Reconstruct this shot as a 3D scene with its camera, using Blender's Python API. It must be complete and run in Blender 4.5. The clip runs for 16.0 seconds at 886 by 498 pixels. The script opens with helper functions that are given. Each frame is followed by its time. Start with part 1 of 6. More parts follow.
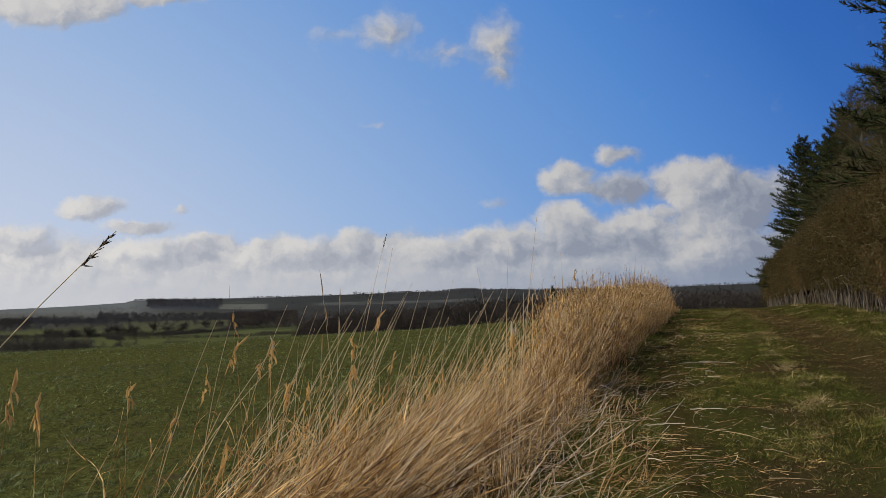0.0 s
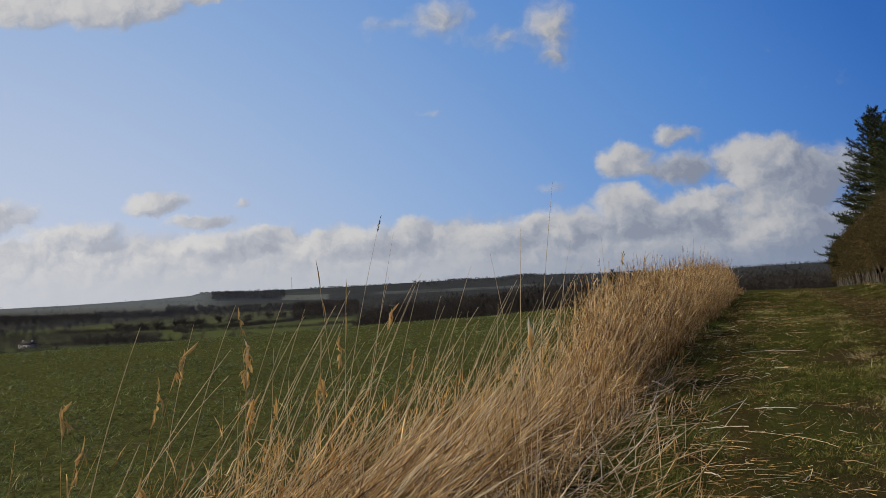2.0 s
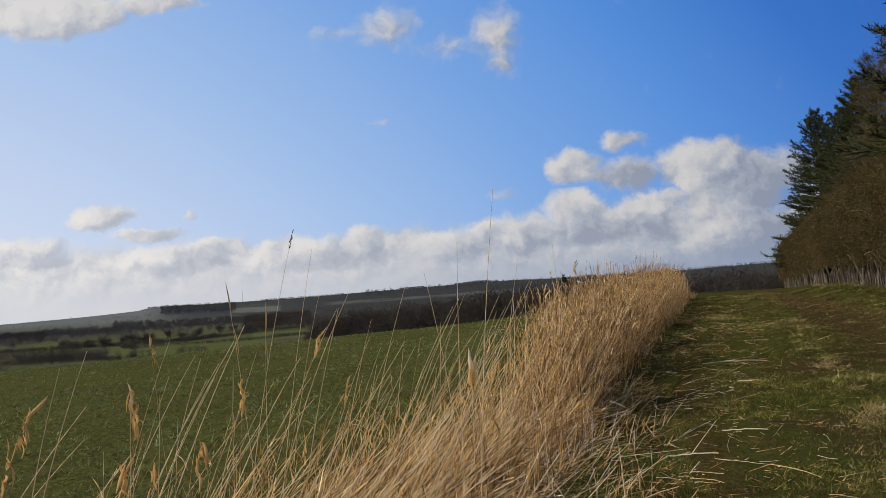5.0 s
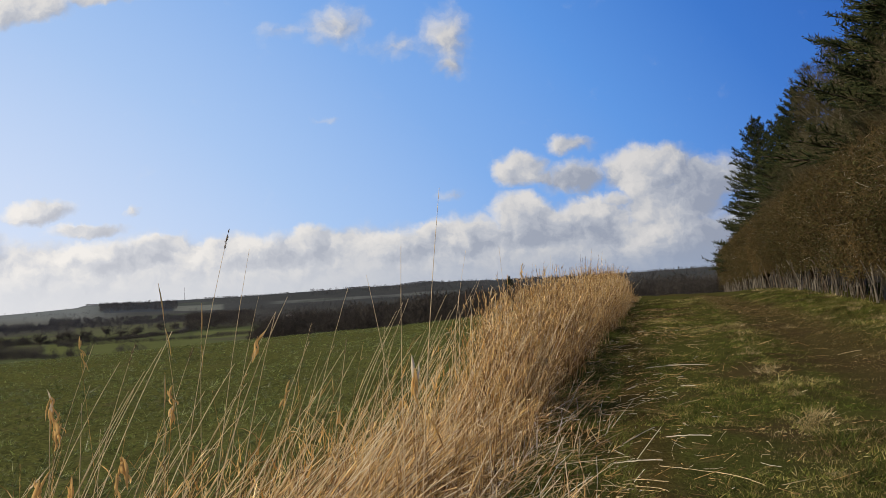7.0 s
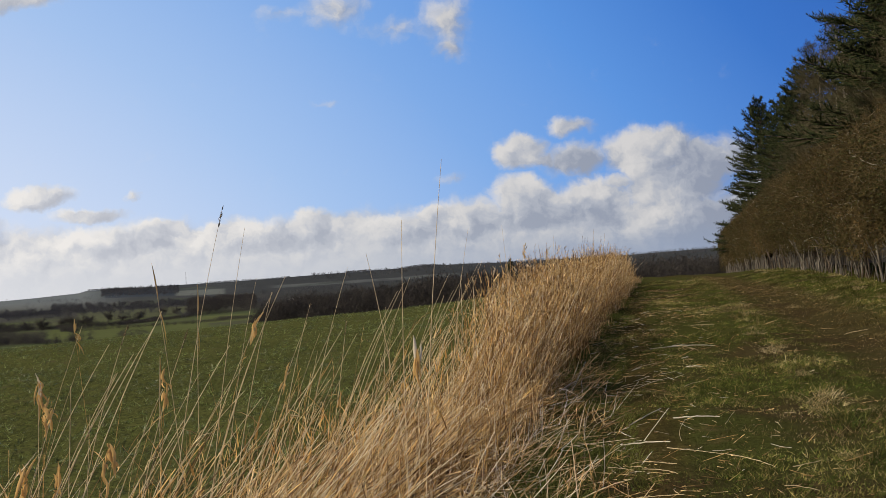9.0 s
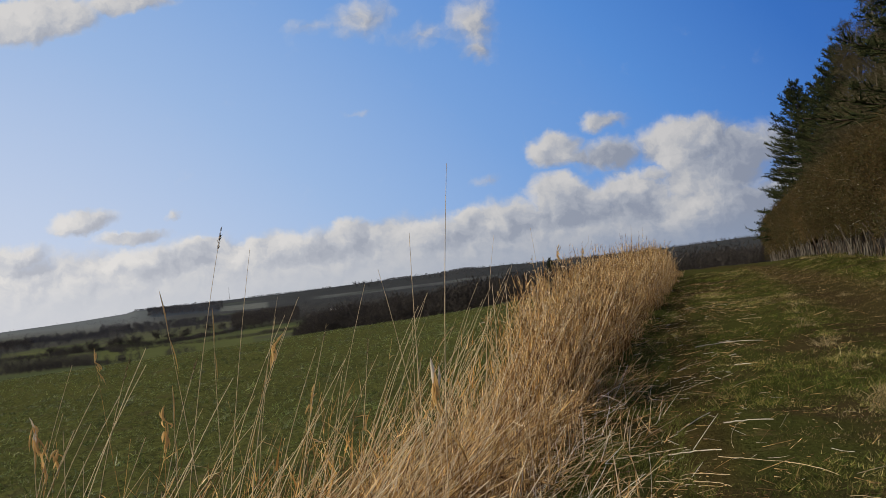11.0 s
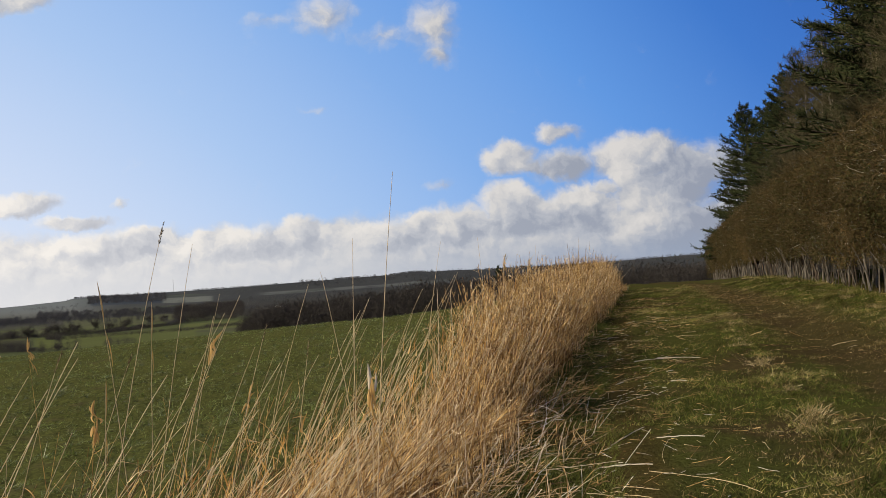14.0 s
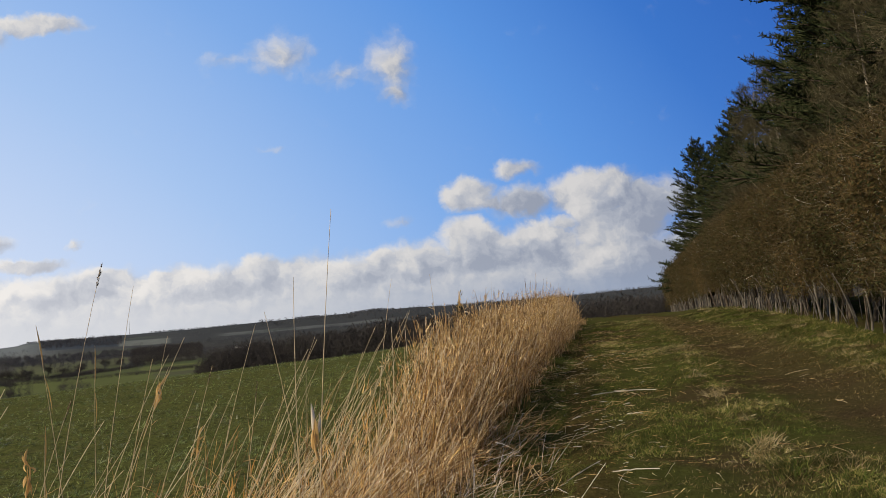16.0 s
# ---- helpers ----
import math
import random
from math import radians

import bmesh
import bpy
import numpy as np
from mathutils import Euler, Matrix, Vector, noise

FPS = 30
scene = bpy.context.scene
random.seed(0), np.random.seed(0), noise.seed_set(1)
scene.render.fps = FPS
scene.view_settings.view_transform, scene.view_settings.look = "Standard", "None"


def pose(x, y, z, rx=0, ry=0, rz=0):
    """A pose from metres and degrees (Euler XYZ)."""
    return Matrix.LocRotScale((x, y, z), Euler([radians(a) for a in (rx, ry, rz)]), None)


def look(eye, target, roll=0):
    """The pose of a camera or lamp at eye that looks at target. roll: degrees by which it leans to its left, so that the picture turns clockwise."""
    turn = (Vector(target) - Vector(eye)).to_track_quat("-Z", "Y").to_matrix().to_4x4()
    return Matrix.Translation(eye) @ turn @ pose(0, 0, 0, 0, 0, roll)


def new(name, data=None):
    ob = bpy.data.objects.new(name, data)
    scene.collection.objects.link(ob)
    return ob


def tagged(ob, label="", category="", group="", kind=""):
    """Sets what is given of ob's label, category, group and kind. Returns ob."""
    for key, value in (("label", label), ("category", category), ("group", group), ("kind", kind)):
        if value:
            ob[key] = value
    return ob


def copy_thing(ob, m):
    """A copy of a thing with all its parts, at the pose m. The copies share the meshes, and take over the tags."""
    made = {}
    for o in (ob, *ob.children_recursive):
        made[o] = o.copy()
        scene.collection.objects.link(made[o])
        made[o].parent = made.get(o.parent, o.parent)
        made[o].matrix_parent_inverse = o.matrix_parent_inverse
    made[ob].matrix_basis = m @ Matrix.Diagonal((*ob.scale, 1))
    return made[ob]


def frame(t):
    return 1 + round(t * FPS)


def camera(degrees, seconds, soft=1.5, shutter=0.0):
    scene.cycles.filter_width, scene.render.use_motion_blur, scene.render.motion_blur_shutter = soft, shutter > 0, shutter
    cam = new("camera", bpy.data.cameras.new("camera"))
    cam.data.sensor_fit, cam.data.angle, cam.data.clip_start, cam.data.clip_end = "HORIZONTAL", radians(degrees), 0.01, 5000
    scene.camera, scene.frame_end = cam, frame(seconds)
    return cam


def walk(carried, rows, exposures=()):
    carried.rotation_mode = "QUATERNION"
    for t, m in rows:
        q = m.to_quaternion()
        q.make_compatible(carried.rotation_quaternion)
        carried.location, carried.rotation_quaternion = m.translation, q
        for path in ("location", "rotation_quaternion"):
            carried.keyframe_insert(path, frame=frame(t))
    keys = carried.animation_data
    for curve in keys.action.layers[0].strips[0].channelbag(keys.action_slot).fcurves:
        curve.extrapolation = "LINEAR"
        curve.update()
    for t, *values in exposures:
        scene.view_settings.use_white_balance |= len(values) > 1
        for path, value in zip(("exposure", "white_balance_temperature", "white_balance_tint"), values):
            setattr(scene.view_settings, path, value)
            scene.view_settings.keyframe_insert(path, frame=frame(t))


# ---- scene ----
cam = camera(53.5, 16.0, soft=0.7)
PATH = [
    (0, (-0.002, 0.0, 1.599), (0.002, 1.998, 1.706), -1.0),
    (0.5, (0.162, 0.233, 1.589), (0.102, 2.228, 1.711), -1.6),
    (1, (0.298, 0.43, 1.588), (0.191, 2.424, 1.698), -1.9),
    (1.5, (0.316, 0.877, 1.593), (0.168, 2.87, 1.685), -1.8),
    (2, (0.325, 1.029, 1.62), (0.195, 3.023, 1.701), -2.3),
    (2.5, (0.479, 1.402, 1.659), (0.352, 3.395, 1.757), -1.9),
    (3, (0.529, 1.651, 1.674), (0.414, 3.646, 1.758), -2.4),
    (3.5, (0.501, 1.741, 1.66), (0.412, 3.736, 1.768), -3.4),
    (6, (0.398, 1.959, 1.721), (0.432, 3.956, 1.807), -3.3),
    (6.5, (0.428, 2.018, 1.722), (0.497, 4.015, 1.81), -3.3),
    (7, (0.427, 2.021, 1.717), (0.529, 4.016, 1.805), -3.0),
    (7.5, (0.448, 2.085, 1.692), (0.578, 4.079, 1.766), -4.9),
    (8, (0.432, 2.132, 1.685), (0.533, 4.128, 1.753), -3.2),
    (8.5, (0.426, 2.14, 1.695), (0.531, 4.136, 1.755), -3.4),
    (8.7, (0.421, 2.151, 1.691), (0.52, 4.148, 1.74), -3.3),
    (11, (0.541, 2.512, 1.73), (0.552, 4.511, 1.795), -6.3),
    (11.5, (0.467, 2.524, 1.718), (0.367, 4.52, 1.786), -6.8),
    (12, (0.479, 2.553, 1.706), (0.335, 4.547, 1.763), -5.5),
    (12.5, (0.537, 2.557, 1.681), (0.439, 4.554, 1.734), -3.7),
    (13, (0.594, 2.453, 1.671), (0.602, 4.453, 1.695), -4.5),
    (13.5, (0.56, 2.466, 1.713), (0.641, 4.464, 1.74), -1.6),
    (14, (0.569, 2.489, 1.746), (0.694, 4.484, 1.809), -3.5),
    (14.5, (0.574, 2.469, 1.758), (0.724, 4.462, 1.831), -4.2),
    (15, (0.594, 2.507, 1.75), (0.761, 4.497, 1.859), -4.8),
    (15.5, (0.631, 2.522, 1.747), (0.823, 4.508, 1.889), -4.6),
    (16, (0.639, 2.501, 1.741), (0.859, 4.484, 1.881), -4.6),
]
EXPOSURES = [(0.0, 0.0, 6700, 10), (0.5, -0.14, 6500, 10), (1.0, -0.22, 6450, 10), (1.5, -0.24, 6500, 10), (2.0, -0.10, 6550, 10), (2.5, -0.14, 6550, 10), (3.0, -0.18, 6550, 10), (3.5, -0.04, 6550, 10), (6.0, 0.24, 6800, 10), (7.0, 0.34, 6850, 10), (8.5, 0.29, 6800, 10),
             (11.0, 0.08, 6700, 10), (11.5, -0.12, 6700, 10), (12.0, -0.14, 6650, 10), (12.5, 0.20, 6900, 10), (13.0, 0.55, 7400, 10), (13.5, 0.45, 7200, 10), (14.0, 0.36, 7000, 10), (14.5, 0.26, 6850, 10), (15.0, 0.28, 6800, 10), (16.0, 0.30, 6800, 10)]
walk(cam, [(t, look(eye, target, roll)) for t, eye, target, roll in PATH], EXPOSURES)

# ---- light ----
SUN_AZ, SUN_EL = radians(-102), radians(37)
SUN_DIR = Vector((math.sin(SUN_AZ) * math.cos(SUN_EL), math.cos(SUN_AZ) * math.cos(SUN_EL), math.sin(SUN_EL)))
sun_data = bpy.data.lights.new("sun", "SUN")
sun_data.energy, sun_data.angle, sun_data.color = 4.4, radians(0.6), (1.0, 0.88, 0.70)
sun = new("sun", sun_data)
sun.matrix_world = look(SUN_DIR * 200, (0, 0, 0))


class Nodes:
    """Short hand for building a node tree."""

    def __init__(self, tree):
        self.t = tree
        tree.nodes.clear()

    def n(self, kind, **props):
        node = self.t.nodes.new(kind)
        for k, v in props.items():
            if k == "operation":
                node.operation = v
            elif k == "sky_type":
                node.sky_type = v
        return node

    def put(self, socket, v):
        if isinstance(v, bpy.types.NodeSocket):
            self.t.links.new(v, socket)
        else:
            socket.default_value = v

    def m(self, op, a, b=0.0, c=0.0, clamp=False):
        node = self.n("ShaderNodeMath", operation=op)
        node.use_clamp = clamp
        for s, v in zip(node.inputs, (a, b, c)):
            self.put(s, v)
        return node.outputs[0]

    def v(self, op, a, b=(0, 0, 0), c=(0, 0, 0)):
        node = self.n("ShaderNodeVectorMath", operation=op)
        for s, v in zip(node.inputs, (a, b, c)):
            self.put(s, v)
        return node.outputs["Value" if op in ("LENGTH", "DOT_PRODUCT") else "Vector"]

    def noise(self, vec, scale, detail=3.0, rough=0.55, colour=False):
        node = self.n("ShaderNodeTexNoise")
        self.put(node.inputs["Vector"], vec)
        node.inputs["Scale"].default_value = scale
        node.inputs["Detail"].default_value = detail
        node.inputs["Roughness"].default_value = rough
        return node.outputs["Color" if colour else "Fac"]

    def step(self, x, lo, hi, a=0.0, b=1.0):
        node = self.n("ShaderNodeMapRange")
        node.interpolation_type = "SMOOTHSTEP"
        for i, v in enumerate((x, lo, hi, a, b)):
            self.put(node.inputs[i], v)
        return node.outputs[0]

    def mix(self, f, a, b, blend="MIX"):
        node = self.n("ShaderNodeMix")
        node.data_type, node.blend_type = "RGBA", blend
        self.put(node.inputs[0], f)
        self.put(node.inputs[6], a if isinstance(a, bpy.types.NodeSocket) else (*a, 1))
        self.put(node.inputs[7], b if isinstance(b, bpy.types.NodeSocket) else (*b, 1))
        return node.outputs[2]

    def ramp(self, f, stops):
        node = self.n("ShaderNodeValToRGB")
        els = node.color_ramp.elements
        while len(els) < len(stops):
            els.new(0.5)
        for e, (p, c) in zip(els, stops):
            e.position, e.color = p, (*c, 1)
        self.put(node.inputs[0], f)
        return node.outputs[0]


# cloud puffs: bearing and height (as tangents), half width, half height, density
PUFFS = [
    (0.300, 0.124, 0.082, 0.038, 1.2), (0.352, 0.108, 0.066, 0.038, 1.1), (0.318, 0.082, 0.100, 0.046, 1.0),
    (0.143, 0.131, 0.044, 0.025, 1.1), (0.206, 0.119, 0.056, 0.025, 0.85), (0.172, 0.121, 0.035, 0.014, 0.7), (0.143, 0.082, 0.050, 0.030, 1.0),
    (0.158, 0.070, 0.075, 0.034, 1.0), (0.077, 0.061, 0.066, 0.032, 0.9), (0.230, 0.072, 0.066, 0.038, 1.0), (0.258, 0.092, 0.030, 0.018, 0.7),
    (0.326, 0.046, 0.085, 0.042, 0.8), (-0.001, 0.050, 0.062, 0.024, 0.9), (-0.097, 0.062, 0.026, 0.026, 1.1), (0.036, 0.066, 0.030, 0.016, 0.9),
    (-0.160, 0.052, 0.100, 0.024, 0.9), (-0.323, 0.053, 0.090, 0.022, 0.9), (-0.347, 0.084, 0.060, 0.012, 0.9), (-0.205, 0.062, 0.030, 0.014, 0.9),
    (-0.402, 0.107, 0.052, 0.019, 1.1), (-0.500, 0.074, 0.090, 0.022, 0.9), (-0.296, 0.104, 0.014, 0.008, 0.5),
    (0.200, 0.157, 0.038, 0.015, 0.65), (-0.059, 0.305, 0.056, 0.034, 0.50), (-0.117, 0.304, 0.056, 0.017, 0.32),
    (0.066, 0.288, 0.044, 0.060, 0.52), (0.066, 0.256, 0.028, 0.024, 0.55), (0.004, 0.280, 0.060, 0.022, 0.34),
    (-0.440, 0.345, 0.110, 0.034, 1.3), (-0.330, 0.352, 0.075, 0.018, 0.9), (-0.074, 0.199, 0.028, 0.007, 0.22),
    (0.067, 0.108, 0.026, 0.010, 0.35), (0.440, 0.070, 0.080, 0.050, 0.9), (-0.62, 0.10, 0.10, 0.03, 1.0),
    (-0.26, 0.066, 0.05, 0.012, 0.8), (-0.54, 0.352, 0.10, 0.036, 1.2), (0.392, 0.112, 0.050, 0.034, 0.8),
]

world = bpy.data.worlds.new("sky")
scene.world = world
world.use_nodes = True
w = Nodes(world.node_tree)
sky = w.n("ShaderNodeTexSky", sky_type="NISHITA")
sky.sun_disc, sky.sun_elevation, sky.sun_rotation = False, SUN_EL, SUN_AZ
sky.altitude, sky.air_density, sky.dust_density, sky.ozone_density = 150, 1.0, 0.9, 2.0
way = w.n("ShaderNodeTexCoord").outputs["Generated"]
sep = w.n("ShaderNodeSeparateXYZ")
w.put(sep.inputs[0], way)
depth = w.m("MAXIMUM", w.m("ABSOLUTE", sep.outputs[1]), 0.12)
comb = w.n("ShaderNodeCombineXYZ")
w.put(comb.inputs[0], w.m("DIVIDE", sep.outputs[0], depth))
w.put(comb.inputs[1], w.m("DIVIDE", sep.outputs[2], depth))
plane = comb.outputs[0]
warp1 = w.v("SUBTRACT", w.noise(plane, 24.0, 4.0, 0.6, True), (0.5, 0.5, 0.5))
warp2 = w.v("SUBTRACT", w.noise(plane, 70.0, 4.0, 0.6, True), (0.5, 0.5, 0.5))
spot = w.v("MULTIPLY_ADD", warp1, (0.040, 0.030, 0), plane)
spot = w.v("MULTIPLY_ADD", warp2, (0.011, 0.011, 0), spot)
weight, shade, most = 1e-4, 0.0, 0.0
for cu, cv, ru, rv, dens in PUFFS:
    rel = w.v("MULTIPLY_ADD", spot, (1 / ru, 1 / rv, 0), (-cu / ru, -cv / rv, 0))
    q = w.m("MULTIPLY", w.m("SUBTRACT", 1.0, w.v("LENGTH", rel), clamp=True), dens)
    s = w.v("DOT_PRODUCT", rel, (-0.70, 0.62, 0))
    weight = w.m("ADD", weight, q)
    shade = w.m("MULTIPLY_ADD", q, s, shade)
    most = w.m("MAXIMUM", most, q)
lit = w.m("DIVIDE", shade, weight)
grain = w.noise(spot, 30.0, 5.0, 0.55)
sunward = w.noise(w.v("ADD", spot, (-0.0065, 0.0075, 0)), 30.0, 5.0, 0.55)
billow = w.m("SUBTRACT", grain, sunward)
# the air pales downwards and towards the sun
GLOW = (-0.612, 0.612, -0.5)
pale = w.m("MAXIMUM", w.v("DOT_PRODUCT", way, GLOW), 0.0)
# the low bank of stratocumulus along the horizon
low = w.n("ShaderNodeSeparateXYZ")
w.put(low.inputs[0], spot)
bank = w.m("MULTIPLY", w.step(low.outputs[1], 0.088, 0.046), 0.75)
cover = w.m("ADD", w.m("MAXIMUM", most, bank), w.m("MULTIPLY", w.m("SUBTRACT", grain, 0.5), 0.5))
alpha = w.step(cover, 0.05, 0.52, 0.0, 0.94)
tone = w.m("ADD", w.m("MULTIPLY", w.m("MULTIPLY", lit, 0.95), w.step(most, 0.0, 0.35)), w.m("MULTIPLY_ADD", billow, 1.3, w.m("MULTIPLY_ADD", grain, 0.75, 0.16)))
tone = w.m("SUBTRACT", tone, w.step(low.outputs[0], 0.27, 0.40, 0.0, 0.28))
# one thin puff and the underside of the great one lie in shade, the high one shines
for cu, cv, ru, rv, much in ((0.212, 0.114, 0.060, 0.034, 0.45), (0.338, 0.116, 0.060, 0.028, 0.40), (0.175, 0.062, 0.070, 0.024, 0.25), (-0.42, 0.345, 0.22, 0.07, -0.35)):
    rel = w.v("MULTIPLY_ADD", spot, (1 / ru, 1 / rv, 0), (-cu / ru, -cv / rv, 0))
    tone = w.m("SUBTRACT", tone, w.m("MULTIPLY", w.m("SUBTRACT", 1.0, w.v("LENGTH", rel), clamp=True), much))
cloud = w.ramp(tone, [(0.0, (0.225, 0.255, 0.325)), (0.40, (0.335, 0.36, 0.415)), (0.70, (0.455, 0.46, 0.475)), (1.0, (0.53, 0.525, 0.525))])
# the bank is thin and grey towards the horizon
fade = w.step(low.outputs[1], 0.052, 0.006)
cloud = w.mix(w.m("MULTIPLY", fade, 0.85), cloud, w.mix(w.step(pale, 0.42, 0.72), (0.215, 0.265, 0.365), (0.35, 0.38, 0.44)))
clear_air = w.ramp(pale, [(0.0, (0.007, 0.068, 0.350)), (0.20, (0.026, 0.134, 0.475)), (0.34, (0.074, 0.228, 0.60)), (0.48, (0.155, 0.315, 0.65)),
                          (0.62, (0.285, 0.430, 0.70)), (0.75, (0.450, 0.545, 0.735)), (0.88, (0.60, 0.64, 0.75)), (1.0, (0.66, 0.68, 0.74))])
base = w.v("MULTIPLY_ADD", sky.outputs[0], (0.006, 0.006, 0.006), clear_air)
cloud = w.v("MULTIPLY_ADD", w.m("POWER", pale, 3.0), (0.39, 0.375, 0.355), cloud)
both = w.mix(alpha, base, cloud)
# unseen broken cloud overhead and behind, added to make the shade less blue
beyond = w.m("MAXIMUM", w.step(sep.outputs[2], 0.45, 0.62), w.step(sep.outputs[1], 0.25, -0.15))
scattered = w.m("MULTIPLY", w.m("MULTIPLY", beyond, w.step(w.noise(way, 3.2, 5.0, 0.55), 0.42, 0.58)), 0.85)
both = w.mix(scattered, both, (0.36, 0.37, 0.39))
back = w.n("ShaderNodeBackground")
w.put(back.inputs[0], both)
back.inputs[1].default_value = 1.0
out = w.n("ShaderNodeOutputWorld")
w.put(out.inputs[0], back.outputs[0])


# ---- materials ----
def material(name, colour, rough=0.8, bump=0.0, bump_scale=30.0, spec=0.3, translucent=0.0):
    """A node material; colour is called with Nodes and the object's coordinates and gives a colour socket."""
    mat = bpy.data.materials.new(name)
    mat.use_nodes = True
    g = Nodes(mat.node_tree)
    coord = g.n("ShaderNodeTexCoord").outputs["Object"]
    bsdf = g.n("ShaderNodeBsdfPrincipled")
    c = colour(g, coord)
    g.put(bsdf.inputs["Base Color"], c)
    bsdf.inputs["Roughness"].default_value = rough
    bsdf.inputs["Specular IOR Level"].default_value = spec
    if bump:
        b = g.n("ShaderNodeBump")
        b.inputs["Strength"].default_value = bump
        b.inputs["Distance"].default_value = 0.05
        g.put(b.inputs["Height"], g.noise(coord, bump_scale, 5.0, 0.65))
        g.put(bsdf.inputs["Normal"], b.outputs[0])
    surface = bsdf.outputs[0]
    if translucent:
        tr = g.n("ShaderNodeBsdfTranslucent")
        g.put(tr.inputs[0], c)
        ms = g.n("ShaderNodeMixShader")
        ms.inputs[0].default_value = translucent
        g.put(ms.inputs[1], surface)
        g.put(ms.inputs[2], tr.outputs[0])
        surface = ms.outputs[0]
    o = g.n("ShaderNodeOutputMaterial")
    g.put(o.inputs[0], surface)
    return mat


def island(stops, scale=0.0, amount=0.25):
    """Colours that vary from blade to blade, and in broad patches."""
    def make(g, coord):
        r = g.n("ShaderNodeNewGeometry").outputs["Random Per Island"]
        if scale:
            r = g.m("ADD", g.m("MULTIPLY", r, 1 - amount), g.m("MULTIPLY", g.step(g.noise(coord, scale, 3.0), 0.3, 0.7), amount))
        return g.ramp(r, stops)
    return make


def lane_offset(g, co, mid):
    """Distance from the middle of the worn wheel lane."""
    sp = g.n("ShaderNodeSeparateXYZ")
    g.put(sp.inputs[0], co)
    return g.m("ABSOLUTE", g.m("ADD", g.m("MULTIPLY_ADD", sp.outputs[1], -0.262, sp.outputs[0]), g.m("MULTIPLY_ADD", mid, 1.2, -3.7)))


def patched(stops, scale, amount):
    """Blades toned lighter and darker by noise, in plant-sized clumps and in broad patches."""
    plain = island(stops, scale, amount)

    def make(g, co):
        broad = g.mix(g.step(g.noise(co, 0.5, 4.0, 0.6), 0.35, 0.65), (0.80, 0.78, 0.80), (1.15, 1.18, 1.05))
        plant = g.mix(g.step(g.noise(g.v("MULTIPLY", co, (1, 0.7, 0)), 7.5, 3.0, 0.6), 0.36, 0.62), (0.50, 0.52, 0.50), (1.30, 1.34, 1.20))
        return g.mix(1.0, g.mix(1.0, plain(g, co), broad, "MULTIPLY"), plant, "MULTIPLY")
    return make


def laned(stops, scale, amount):
    """Blades that are browner and deader on the worn wheel lane."""
    plain = island(stops, scale, amount)

    def make(g, co):
        c = plain(g, co)
        r = g.n("ShaderNodeNewGeometry").outputs["Random Per Island"]
        brown = g.ramp(r, [(0.0, (0.036, 0.024, 0.009)), (0.5, (0.105, 0.070, 0.026)), (0.85, (0.17, 0.125, 0.052)), (1.0, (0.40, 0.31, 0.17))])
        patch = g.mix(g.step(g.noise(co, 1.3, 4.0, 0.6), 0.36, 0.64), (0.62, 0.58, 0.60), (1.20, 1.28, 1.06))
        spot_ = g.mix(g.step(g.noise(co, 7.0, 3.0, 0.6), 0.35, 0.65), (0.60, 0.58, 0.55), (1.25, 1.25, 1.20))
        c = g.mix(1.0, g.mix(1.0, c, patch, "MULTIPLY"), spot_, "MULTIPLY")
        worn = g.m("MULTIPLY", g.step(lane_offset(g, co, g.noise(co, 3.0, 3.0, 0.6)), 1.1, 0.3), 0.8)
        return g.mix(worn, c, brown)
    return make


def dead_colour(stops):
    """Straw that varies from stem to stem, with weathered brown and bleached patches and shaded gaps painted in."""
    plain = island(stops, 1.5, 0.25)

    def make(g, co):
        c = plain(g, co)
        old = g.step(g.noise(co, 2.6, 4.0, 0.6), 0.42, 0.66)
        c = g.mix(1.0, c, g.mix(old, (1.08, 1.08, 1.06), (0.66, 0.57, 0.50)), "MULTIPLY")
        # sunlit bunches and the dark gaps between are painted on; they lean to the right
        slant = g.v("MULTIPLY_ADD", g.v("DOT_PRODUCT", co, (0, 0, 1)), (-0.75, 0.05, 0.0), g.v("MULTIPLY", co, (1, 1, 0)))
        lit_bunch = g.step(g.noise(slant, 13.0, 3.0, 0.55), 0.38, 0.60)
        return g.mix(1.0, c, g.mix(lit_bunch, (0.36, 0.305, 0.255), (1.38, 1.42, 1.50)), "MULTIPLY")
    return make


